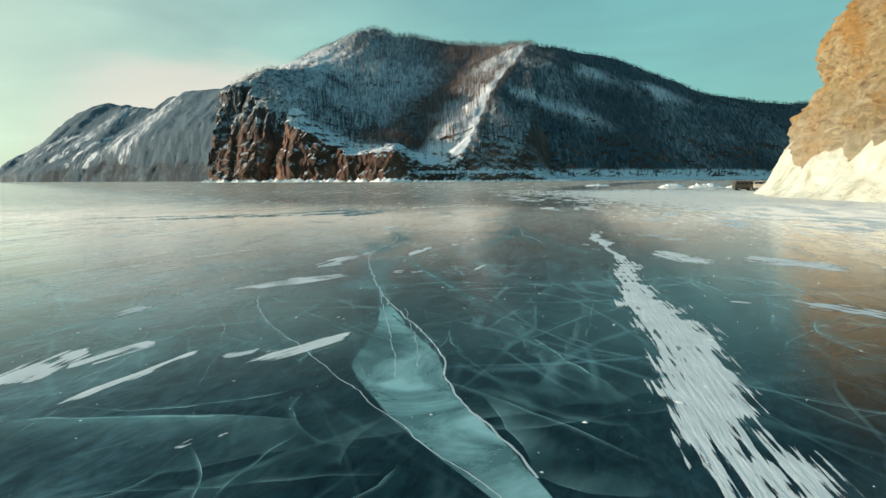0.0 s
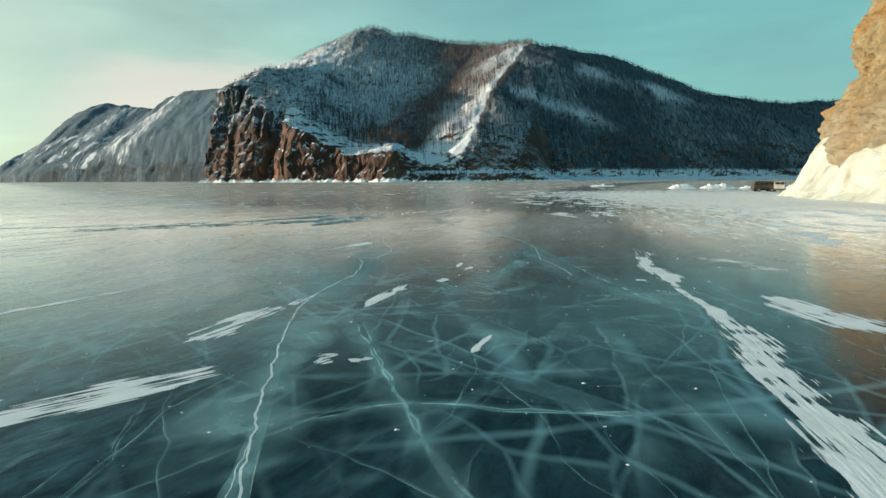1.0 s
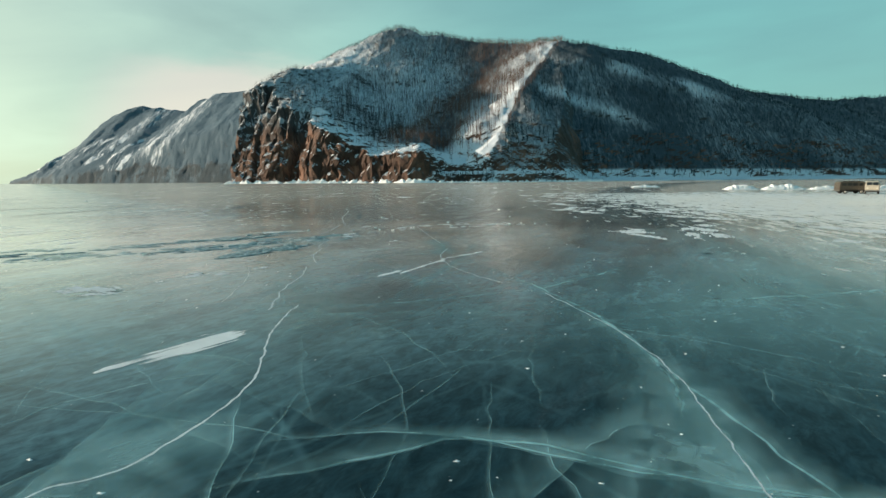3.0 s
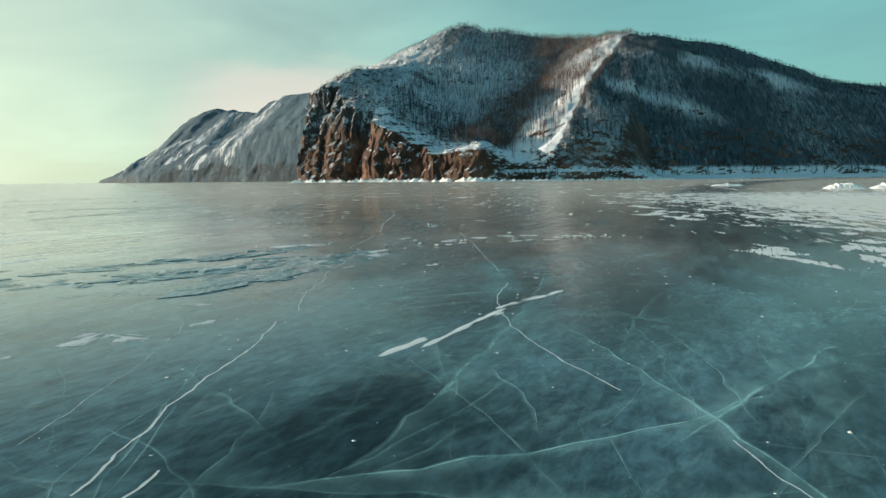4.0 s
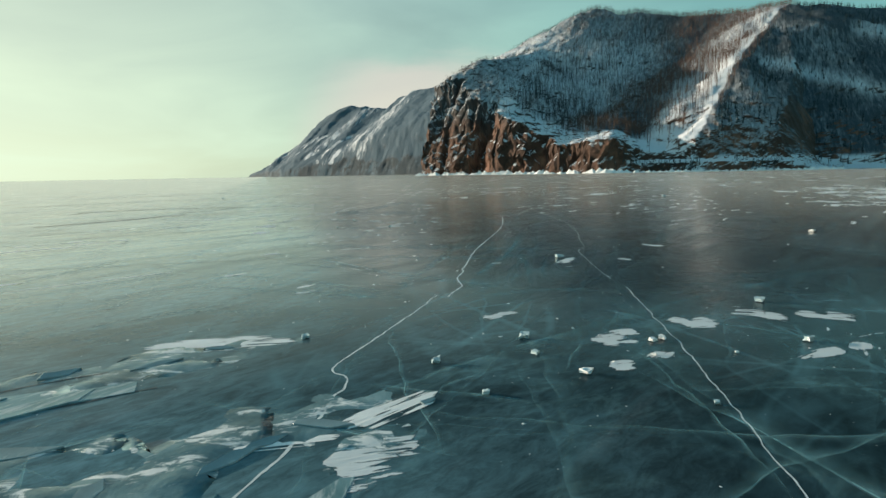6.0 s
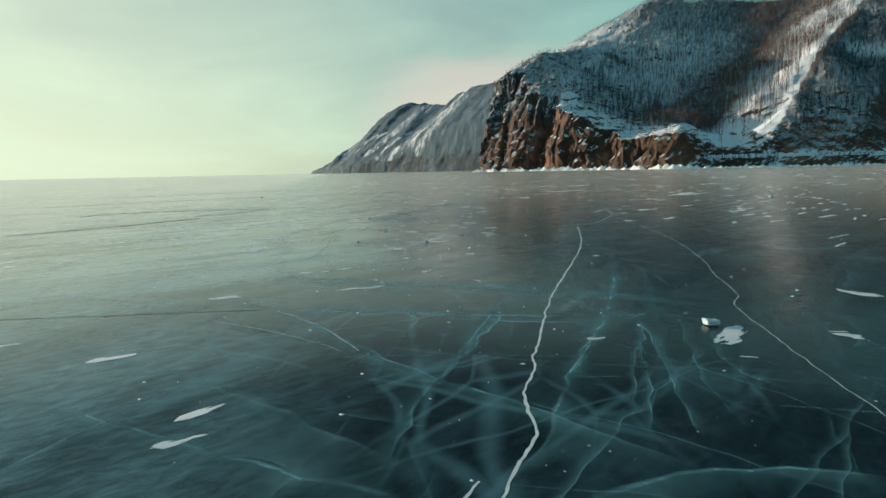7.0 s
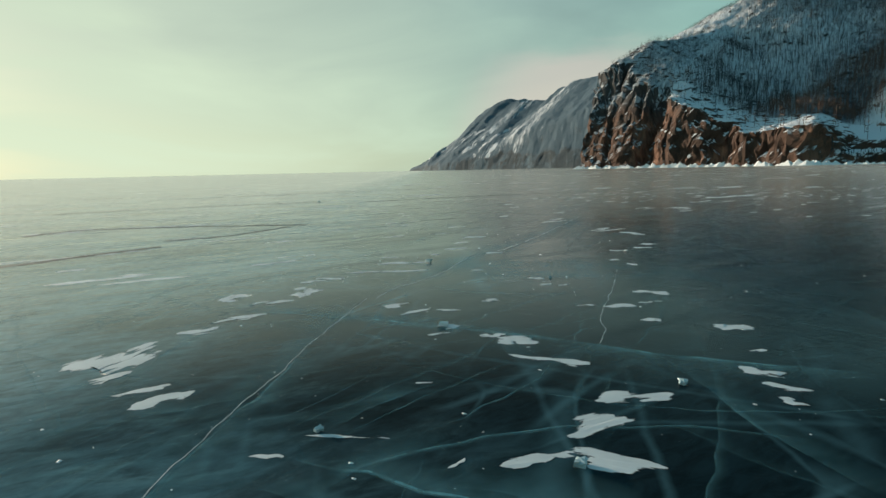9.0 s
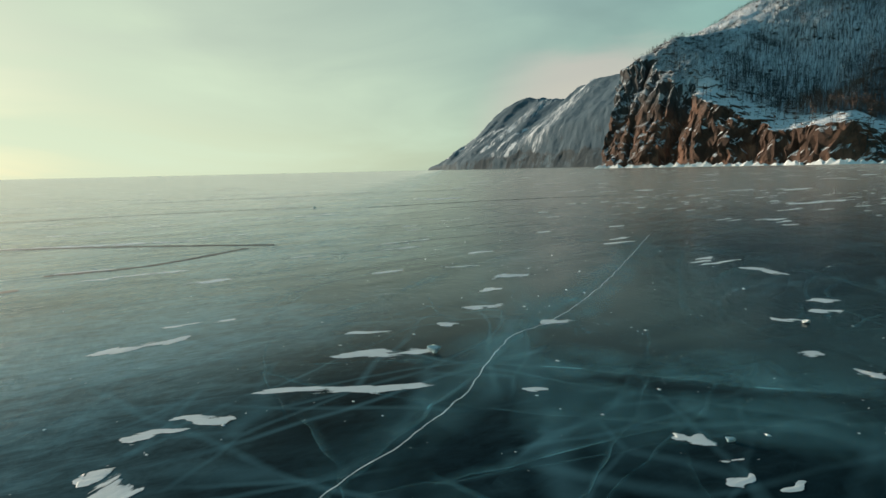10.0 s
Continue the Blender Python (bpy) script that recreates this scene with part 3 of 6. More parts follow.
headland = tagged(new("headland", terrain("headland", xs, vs, shore_y, headland_height, headland_brush, HEADLAND, 5.0)),
                  "snow-dusted wooded headland with red-brown rock cliffs", "mountain", kind="structure")

# ---- the range beyond it ----
FAR_SHORE = ((-2260, 2640), (-2200, 2590), (-1800, 2360), (-1400, 2260), (-900, 2080), (-600, 1950))
FAR_CREST = ((-2220, 2600, 4, 0.6), (-2056, 2600, 62, 0.7), (-1900, 2600, 130, 0.8), (-1822, 2600, 188, 1.0), (-1705, 2700, 335, 1.0), (-1596, 2700, 362, 0.95),
             (-1430, 2640, 345, 0.9), (-1280, 2600, 345, 0.9), (-1130, 2500, 374, 0.9), (-918, 2400, 378, 0.9), (-600, 2300, 380, 0.9))


def far_shore_y(x):
    sx, sy = zip(*FAR_SHORE)
    return np.interp(x, sx, sy)


def far_height(x, y):
    v = y - far_shore_y(x)
    slant = x - (y - 2400) * 0.55
    h = ridge(x, y, FAR_CREST, 30)
    h = np.maximum(h, np.minimum(v * 0.35, 90))
    slant = slant + 70 * fract(x / 190, y / 190, 0, 3, 75)
    h = h + (fract(slant / 240, y / 520, 0, 6, 71, True) - 0.35) * 34 * np.clip(v / 60, 0, 1) * np.clip(h / 80, 0.1, 1)
    h = np.minimum(h, 2 + v * 2.4)
    edge = np.clip((x + 2240) / 60, 0, 1)
    return np.where(v < 2, -2, np.maximum(h, 1.0)) * edge


def far_brush(x, y, z):
    slant = x - (y - 2400) * 1.0 + 50 * fract(x / 190, y / 190, 0, 3, 75)
    couloir = np.clip(fract(slant / 42, (y + 0.5 * x) / 330, 0, 4, 79) * 6 - 1.0, 0, 1) * np.clip((230 - z) / 100, 0, 1) * np.clip(0.7 + 2 * fract(x / 200, y / 200, 0, 3, 81), 0, 1)
    couloir = couloir * np.clip(0.45 + 1.8 * fract((x + y) / 34, (y - x) / 60, 0, 4, 83), 0, 1)
    return 0.82 + 0.5 * fract(slant / 110, (y + 0.5 * x) / 300, 0, 5, 77) + 0.15 * np.clip((120 - z) / 80, 0, 1) - 0.9 * couloir


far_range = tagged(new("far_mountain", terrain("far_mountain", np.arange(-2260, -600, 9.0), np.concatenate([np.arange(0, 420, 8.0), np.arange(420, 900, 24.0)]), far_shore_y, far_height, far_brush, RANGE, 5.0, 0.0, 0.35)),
                   "far mountain range with haze put into its blue colour, and snow-filled gullies", "mountain", kind="structure")

# ---- the rock beside the route ----


def outcrop_profile(a, z):
    """Distance of the rock face from its axis at the angle a and height z."""
    c, s = np.cos(a), np.sin(a)
    foot = 1.0 / (np.abs(c / 28.5) ** 3.2 + np.abs(s / 30.5) ** 3.2) ** (1 / 3.2)
    lean = np.interp(z, (0, 5, 10, 16, 22, 28, 38, 50, 54), (1.0, 0.5, 1.0, 4.2, 3.4, 6.2, 11, 19, 26))
    return foot - lean


def outcrop():
    na, nz = 520, 210
    a = np.linspace(0, 2 * np.pi, na, endpoint=False)
    z = np.linspace(-0.5, 54, nz)
    ga, gz = np.meshgrid(a, z)
    r = outcrop_profile(ga, gz)
    cx, cy = 77.0, 62.0
    x, y = cx + r * np.cos(ga), cy + r * np.sin(ga)
    bulk = fract(x / 9, y / 9, gz / 9, 5, 81) * 2.6 + (fract(x / 4, y / 4, gz / 5, 4, 87, True) - 0.4) * 2.1 + (fract(x / 1.5, y / 1.5, gz / 1.7, 4, 89, True) - 0.4) * 1.2
    ledge = (np.round((gz + 0.25 * y) / 3.3 + fract(x / 6, y / 6, 0, 3, 91)) % 2) * 0.1
    r = np.maximum(r + bulk + ledge, 0.5)
    verts = np.stack([cx + r * np.cos(ga), cy + r * np.sin(ga), gz + fract(x / 3, y / 3, gz / 3, 3, 93) * 0.7], -1).reshape(-1, 3)
    faces = grid_faces(nz, na, True)
    faces.append(tuple(range((nz - 1) * na, nz * na)))
    root = tagged(new("rock_outcrop"), "tall ochre rock outcrop with orange lichen above a frozen white foot", "rock", kind="structure")
    root.location = (cx, cy, 0)
    verts = verts - np.array((cx, cy, 0))
    child("rock_face", mesh_of("rock_face", verts, faces, OUTCROP, False), root, "ochre rock with orange lichen stains")
    # crust of frozen spray and snow over the foot
    nz2 = 60
    z = np.linspace(0, 1, nz2)
    ga, gt = np.meshgrid(a, z)
    top = 8.5 + fract(np.cos(ga) * 6, np.sin(ga) * 6, 0, 5, 95) * 5.0
    gz = gt * top - 0.2
    r0 = outcrop_profile(ga, gz)
    x, y = r0 * np.cos(ga), r0 * np.sin(ga)
    out = 4.6 * (1 - gt) ** 2.2 * (1 + 0.5 * fract(x / 6, y / 6, 0, 3, 96)) + 0.8 * (1 - gt ** 3) + fract(x / 5, y / 5, gz / 4, 4, 97) * 1.3 * (1 - gt * 0.4) - 1.3 * gt ** 5
    r = r0 + out
    verts = np.stack([r * np.cos(ga), r * np.sin(ga), gz], -1).reshape(-1, 3)
    child("ice_crust", mesh_of("ice_crust", verts, grid_faces(nz2, na, True), CRUST, True), root, "thick cream-white frozen crust")


outcrop()

# ---- woods ----


def woods(name, xy, z, sizes, mat, kind, seed):
    """Bare larches (thin trunk, drooping twigs) or pines, in one mesh."""
    rng = np.random.default_rng(seed)
    verts, faces, n = [], [], 0
    for (px, py), pz, size in zip(xy, z, sizes):
        w = size * (0.013 if kind == "larch" else 0.016)
        for k in range(3):
            ang = k * 2.094 + px
            verts.append((px + w * math.cos(ang), py + w * math.sin(ang), pz - 0.8))
        verts.append((px + rng.uniform(-0.3, 0.3), py, pz + size))
        faces += [(n, n + 1, n + 3), (n + 1, n + 2, n + 3), (n + 2, n, n + 3)]
        n += 4
        twigs = 12 if kind == "larch" else 15
        low = 0.28 if kind == "larch" else 0.12
        for k in range(twigs):
            f = low + (0.97 - low) * (k + rng.uniform(0, 1)) / twigs
            ang = rng.uniform(0, 6.283)
            reach = size * (0.17 if kind == "larch" else 0.2) * (1.06 - f) ** 0.7 * rng.uniform(0.6, 1.2)
            t = size * (0.018 if kind == "larch" else 0.075)
            bx, by, bz = px, py, pz + size * f
            c, s = math.cos(ang), math.sin(ang)
            rise = reach * (rng.uniform(0.0, 0.6) if kind == "larch" else -0.3)
            verts += [(bx, by, bz + t), (bx, by, bz - t), (bx + c * reach, by + s * reach, bz + rise)]
            faces.append((n, n + 1, n + 2))
            n += 3
    return new(name, mesh_of(name, verts, faces, mat))


def scatter(count, x0, x1, y0, y1, seed, keep):
    rng = np.random.default_rng(seed)
    x, y = rng.uniform(x0, x1, count), rng.uniform(y0, y1, count)
    z = headland_height(x, y)
    e = 2.0
    slope = np.hypot(headland_height(x + e, y) - z, headland_height(x, y + e) - z) / e
    ok = keep(x, y, z) & (slope < 1.1) & (z > 3)
    size = rng.uniform(0.7, 1.25, count) * np.interp(y, (640, 740, 1000), (1.35, 1.0, 0.72)) * np.where(fract(x / 60, y / 60, 0, 2, 5) > 0, 1.1, 0.9) * np.where(x < -190, 0.6, 1.0)
    return np.stack([x, y], -1)[ok], z[ok], size[ok]


def in_bowl(x, y, z):
    crest_x = np.interp(y, (630, 680, 800, 930, 1050), (20, 30, 61, 104, 152))
    strip = (np.abs(x - crest_x + 2) < 4) & (y < 1000)
    strip |= (np.abs(x - crest_x + 30) < 34) & (y < 830) & (np.random.default_rng(6).uniform(0, 1, x.shape) > 0.5)
    bench = (y < shore_y(x) + 76) & (x > -195) & (np.random.default_rng(4).uniform(0, 1, x.shape) > 0.07)
    west = (x < -200 + 0.05 * (y - 700)) & (np.random.default_rng(5).uniform(0, 1, x.shape) > 0.7)
    return (y > shore_y(x) + 22) & ~strip & ~bench & ~west


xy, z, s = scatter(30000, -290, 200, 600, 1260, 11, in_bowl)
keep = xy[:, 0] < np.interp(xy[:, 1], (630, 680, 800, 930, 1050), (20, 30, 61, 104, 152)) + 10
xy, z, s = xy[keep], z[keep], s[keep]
# trees near the spur take the sunlit brown
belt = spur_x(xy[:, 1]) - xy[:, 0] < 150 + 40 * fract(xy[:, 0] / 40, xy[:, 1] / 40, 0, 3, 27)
tagged(woods("larch_wood", xy[~belt], z[~belt], s[~belt] * 12, BARK, "larch", 12), "bare larch wood on a snowy slope, shade grey in its colour", "trees", kind="stuff")
tagged(woods("alder_wood", xy[belt], z[belt], s[belt] * 12, SUNLIT_BARK, "larch", 18), "bare larch wood below a snowy spur, sunlit brown in its colour", "trees", kind="stuff")
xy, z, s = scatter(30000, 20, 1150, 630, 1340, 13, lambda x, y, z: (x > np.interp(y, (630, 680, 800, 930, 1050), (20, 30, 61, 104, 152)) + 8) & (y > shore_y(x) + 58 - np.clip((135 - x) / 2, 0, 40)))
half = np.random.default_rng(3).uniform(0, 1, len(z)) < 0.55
tagged(woods("larch_wood", xy[half], z[half], s[half] * 9, SHADED_BARK, "larch", 14), "dense bare larch wood on a shaded slope", "trees", kind="stuff")
tagged(woods("pine_wood", xy[~half], z[~half], s[~half] * 8.5, PINE, "pine", 15), "dark pine wood on a shaded slope", "trees", kind="stuff")

# ---- cracks, fractures, snow and blocks on the ice ----


def curve(points, step, wobble, seed):
    """A path through the points, refined to the step, with a natural wander."""
    pts = [Vector(p).to_3d() for p in points]
    out = []
    for i in range(len(pts) - 1):
        p0, p1, p2, p3 = pts[max(i - 1, 0)], pts[i], pts[i + 1], pts[min(i + 2, len(pts) - 1)]
        n = max(2, min(60, int((p2 - p1).length / step)))
        for k in range(n):
            t = k / n
            out.append(0.5 * (2 * p1 + (p2 - p0) * t + (2 * p0 - 5 * p1 + 4 * p2 - p3) * t * t + (3 * p1 - p0 - 3 * p2 + p3) * t ** 3))
    out.append(pts[-1])
    for q in out:
        q.x += wobble * (noise.noise((q.x * 1.9, q.y * 1.9, seed)) + 0.5 * noise.noise((q.x * 6, q.y * 6, seed + 5)))
        q.y += wobble * noise.noise((q.x * 1.9, q.y * 1.9, seed + 9))
    return out


def sides(path):
    for i, q in enumerate(path):
        d = (path[min(i + 1, len(path) - 1)] - path[max(i - 1, 0)])
        yield q, Vector((-d.y, d.x, 0)).normalized()


count = 0


def crack(points, width, mat=CRACK, label="white open crack in the ice"):
    global count
    count += 1
    path = curve(points, 0.06, 0.05, count)
    verts, faces = [], []
    for i, (q, n) in enumerate(sides(path)):
        w = width * 0.36 * (0.85 + 0.4 * noise.noise((q.x * 3, q.y * 3, count)) + 0.4 * noise.noise((q.x * 15, q.y * 15, count)))
        w = max(w, width * 0.12)
        lift = 0.0014 + 0.00001 * count
        verts += [q + n * w + Vector((0, 0, lift)), q + Vector((0, 0, lift)), q - n * w + Vector((0, 0, lift))]
        if i:
            b = 3 * i
            faces += [(b - 3, b - 2, b + 1, b), (b - 2, b - 1, b + 2, b + 1)]
    child("crack", mesh_of("crack", verts, faces, mat), ground, label)


def fracture_strip(points, width, seed, z, strength=1.0):
    """A sharp pale line with a veil that thins out on one side of it."""
    path = curve(points, 0.25, 0.10, seed)
    side = 1 if int(seed) % 2 else -1
    at = (-0.12, -0.02, 0.02, 0.05, 0.25, 0.55, 1.0)
    rim = (0.0, 0.9, 0.9, 0.42, 0.30, 0.12, 0.0)
    if width > 0.6:            # a broad sheet lying almost flat
        at, rim = (-0.7, -0.45, -0.2, 0.1, 0.4, 0.7, 1.0), (0.0, 0.32, 0.46, 0.50, 0.40, 0.2, 0.0)
    verts, faces, fade = [], [], []
    for i, (q, n) in enumerate(sides(path)):
        w = max(min(0.08, width), width * (1.2 + 0.9 * noise.noise((q.x * 0.5, q.y * 0.5, seed))))
        end = min(1, 5 * min(i, len(path) - 1 - i) / len(path))
        for a, f in zip(at, rim):
            verts.append(q + n * (side * a * w) + Vector((0, 0, z)))
            fade.append(f * end * strength)
        if i:
            for k in range(6):
                b = 7 * i + k
                faces.append((b - 7, b - 6, b + 1, b))
    return verts, faces, fade


def fan_strip(points, width, seed, z, strength=1.0):
    """A fracture plane that meets the surface in a sharp line and dips away to one side, thinning out."""
    path = curve(points, 0.2, 0.10, seed)
    at = (-0.03, 0.0, 0.025, 0.14, 0.38, 0.68, 1.0)
    rim = (0.0, 0.48, 0.28, 0.23, 0.15, 0.06, 0.0)
    verts, faces, fade = [], [], []
    for i, (q, n) in enumerate(sides(path)):
        w = width * (1.0 + 0.5 * noise.noise((q.x * 0.3, q.y * 0.3, seed)))
        end = min(1, 4 * min(i, len(path) - 1 - i) / len(path))
        for a, f in zip(at, rim):
            verts.append(q + n * (a * w) + Vector((0, 0, z)))
            fade.append(f * end * strength)
        if i:
            for k in range(6):
                b = 7 * i + k
                faces.append((b - 7, b - 6, b + 1, b))
    return verts, faces, fade


COVER = {}


def mark(verts, limit):
    """Counts the fracture planes over each patch of ice; False where too many would lie over one another."""
    cells = {(int(v[0] * 2 // 1), int(v[1] * 2 // 1)) for v in verts}
    if limit and any(COVER.get(c, 0) >= limit for c in cells):
        return False
    for c in cells:
        COVER[c] = COVER.get(c, 0) + 1
    return True


def fracture(points, width, fan=0.0):
    global count
    count += 1
    z = 0.0009 + 0.000005 * (count % 40)
    verts, faces, fade = fan_strip(points, fan, count, z) if fan else fracture_strip(points, width, count, z)
    mark(verts, 0)
    me = mesh_of("fracture", verts, faces, MILK, True)
    fade_of(me, fade)
    child("fracture", me, ground, "milky fracture plane inside the ice")


def fracture_sheet(left, right):
    """A broad flat fracture plane between two cracks."""
    global count
    count += 1
    a, b = curve(left, 0.2, 0.05, count), curve(right, 0.2, 0.05, count + 3)
    n, cols = 60, (0, 0.03, 0.1, 0.3, 0.5, 0.7, 0.9, 0.97, 1)
    verts, fade = [], []
    for i in range(n):
        p, q = a[int(i / (n - 1) * (len(a) - 1))], b[int(i / (n - 1) * (len(b) - 1))]
        end = min(1.0, (3 * i / n) ** 1.5)
        for u in cols:
            v = p.lerp(q, u)
            verts.append((v.x, v.y, 0.00076 + 0.0000022 * i))
            fade.append((0.0 if u in (0, 1) else 0.6 + 0.3 * min(1.0, u * 2.5) + 0.35 * noise.noise((v.x, v.y, 4))) * end)
    mark([p.lerp(q, k / 20) for p, q in zip(a[::2], (b[int(i * (len(b) - 1) / max(1, len(a) - 1))] for i in range(0, len(a), 2))) for k in range(21)], 0)
    me = mesh_of("fracture", verts, grid_faces(n, len(cols)), MILK, True)
    fade_of(me, fade)
    child("fracture", me, ground, "broad milky blue-green fracture plane inside the ice")


def fracture_net():
    """The many lesser fractures, in three sets of directions."""
    rng = random.Random(5)
    verts, faces, fade = [], [], []
    for i in range(1100):
        y = rng.uniform(-2, 105)
        x = np.interp(y, (0, 20, 40, 55, 70, 105), (1.2, 2.2, -0.5, -7, -17, -36)) + rng.gauss(0, 9)
        head = rng.choice((78, 12, 140, 100)) + rng.gauss(0, 16)
        length, bend = rng.uniform(2.5, 16), rng.gauss(0, 7)
        pts = []
        for k in range(5):
            pts.append((x, y))
            a = radians(head + bend * k)
            x, y = x + math.cos(a) * length / 4, y + math.sin(a) * length / 4
        z = 0.0002 + 0.00001 * (i % 40)
        if i % 3 == 0:
            v, f, d = fan_strip(pts, rng.choice((-1, 1)) * rng.uniform(0.3, 1.5), i + 300, z, rng.uniform(0.15, 0.55))
        else:
            v, f, d = fracture_strip(pts, rng.choice((0.06, 0.09, 0.12, 0.2, 0.4)), i + 300, z, rng.uniform(0.15, 0.7))
        if not mark(v, 4):
            continue
        base = len(verts)
        verts += v
        faces += [tuple(base + k for k in q) for q in f]
        fade += d
    for i in range(900):          # hairlines
        y = rng.choice((rng.uniform(2, 40), rng.uniform(2, 40), rng.uniform(40, 105)))
        x = np.interp(y, (0, 20, 40, 55, 70, 105), (1.2, 2.2, -0.5, -7, -17, -36)) + rng.gauss(0, 7)
        head = rng.choice((82, 14, 135, 104, 60)) + rng.gauss(0, 14)
        length, bend = rng.uniform(1.0, 8), rng.gauss(0, 10)
        pts = []
        for k in range(5):
            pts.append((x, y))
            a = radians(head + bend * k)
            x, y = x + math.cos(a) * length / 4, y + math.sin(a) * length / 4
        v, f, d = fracture_strip(pts, rng.choice((0.03, 0.04, 0.06)), i + 2300, 0.00112 + 0.000006 * (i % 40), rng.uniform(0.5, 1.1))
        if not mark(v, 5):
            continue
        base = len(verts)
        verts += v
        faces += [tuple(base + k for k in q) for q in f]
        fade += d
    me = mesh_of("fracture_net", verts, faces, MILK, True)
    fade_of(me, fade)
    tagged(child("fracture_net", me, ground, "web of fine milky fractures inside the ice"), kind="stuff")


def snow_sheet(path, widths, seed, firm=1.0, ragged=0.0, steps=(0.3, 0.6, 0.9, 1.15)):
    """A thin sheet of packed snow along a path, with an angular, notched outline; fade runs from its spine to its rim."""
    verts, faces, fade = [], [], []
    across = (-1, -0.8, -0.5, 0, 0.5, 0.8, 1)
    last = len(path) - 1
    dice = random.Random(int(seed * 10))
    knots = max(4, min(40, int(sum((path[k + 1] - path[k]).length for k in range(last)) / (1.4 * max(widths[last // 2], 0.05)))))
    rims = [[dice.choice(steps) * dice.uniform(0.8, 1.1) for k in range(knots + 1)] for side in (0, 1)]
    for rim in rims:
        rim[0], rim[-1] = dice.uniform(0.0, 0.3), dice.uniform(0.0, 0.3)
    at = [k / knots for k in range(knots + 1)]
    for i, (q, n) in enumerate(sides(path)):
        u = i / last
        for a in across:
            w = widths[i] * (np.interp(u, at, rims[a > 0]) + ragged * noise.noise((q.x * 5, q.y * 5, seed + (9 if a > 0 else 2))))
            p = q + n * (a * max(w, 0.004))
            f = max(0.0, 1 - abs(a) ** 1.8) * min(1.0, 0.2 + 7 * u, 0.2 + 7 * (1 - u))
            f *= 0.82 + 0.6 * noise.noise((p.x * 2.2, p.y * 2.2, seed + 3))
            verts.append((p.x, p.y, 0.0019 + 0.002 * f))
            fade.append(min(1.25, f * firm))
        if i:
            for k in range(6):
                b = 7 * i + k
                faces.append((b - 7, b - 6, b + 1, b))
    return verts, faces, fade


def snow_thing(path, widths, m, mat, label, firm=1.0):
    global count
    verts, faces, fade = snow_sheet(path, widths, count * 3.1, firm, 0.1, (0.3, 0.6, 0.9, 1.15) if mat is SCRAP else (0.6, 0.8, 0.95, 1.1))
    me = mesh_of("snow_patch", verts, faces, mat, True)
    fade_of(me, fade)
    ob = tagged(new("snow_patch", me), label, "snow", "snow patches on the ice")
    ob.matrix_world = m


def snow_patch(a, b, breadth):
    global count
    count += 1
    a, b = Vector(a).to_3d(), Vector(b).to_3d()
    mid, d = (a + b) / 2, b - a
    length = max(d.length, 0.12)
    breadth = min(breadth, length * 1.2)
    n = max(12, min(60, int(length / 0.06)))
    path = [Vector((length * (i / n - 0.5) * 1.15, (0.14 if mid.y > 54 else 0.08) * breadth * (math.sin(5 * i / n + count) + 0.6 * math.sin(11 * i / n + 2.3 * count)), 0)) for i in range(n + 1)]
    if length / breadth < 2.6 or mid.y > 54:
        breadth *= 0.75
        mat, label = SCRAP, "small ragged white snow patch frozen on the ice"
    elif breadth > 0.25:
        breadth *= 1.35
        mat, label = LACY, "streaky white snow patch packed on the ice"
    else:
        mat, label = LACY, "long narrow streak of white snow on the ice"
    snow_thing(path, [breadth] * (n + 1), pose(mid.x, mid.y, 0.00005 * (count % 20), 0, 0, math.degrees(math.atan2(d.y, d.x))), mat, label, 1.22 if mid.y > 54 else 1.05)


def snow_band(stations):
    global count
    count += 1
    path = curve([(x, y) for x, y, w in stations], 0.06, 0.05, 77)
    far = [stations[0][1] - q.y for q in path]
    widths = np.interp(far, [stations[0][1] - y for x, y, w in stations], [w for x, y, w in stations])
    mid, d = path[len(path) // 2], path[-1] - path[0]
    turn = pose(mid.x, mid.y, 0, 0, 0, math.degrees(math.atan2(d.y, d.x)))
    back = turn.inverted()
    snow_thing([back @ q for q in path], widths, turn, LACY, "long ragged band of wind-packed white snow on the ice", 1.15)


def ice_block(at, size):
    global count
    count += 1
    rng = random.Random(count)
    bm = bmesh.new()
    bmesh.ops.create_cube(bm, size=size)
    for v in bm.verts:
        v.co.x *= rng.uniform(0.7, 1.25)
        v.co.y *= rng.uniform(0.5, 1.1)
        v.co.z *= rng.uniform(0.2, 0.55)
    bmesh.ops.subdivide_edges(bm, edges=bm.edges[:], cuts=2, use_grid_fill=True)
    for v in bm.verts:
        v.co += Vector((rng.uniform(-1, 1), rng.uniform(-1, 1), rng.uniform(-1, 1))) * size * 0.09
    low = min(v.co.z for v in bm.verts)
    for v in bm.verts:
        v.co.z -= low + 0.02 * size
    me = bpy.data.meshes.new("ice_block")
    bm.to_mesh(me)
    bm.free()
    me.materials.append(CLEAR if count % 3 else SNOW)
    ob = tagged(new("ice_block", me), "small broken block of pale ice lying loose", "ice block", "loose ice blocks")
    ob.matrix_world = pose(at[0], at[1], 0.004, 0, 0, rng.uniform(0, 360))


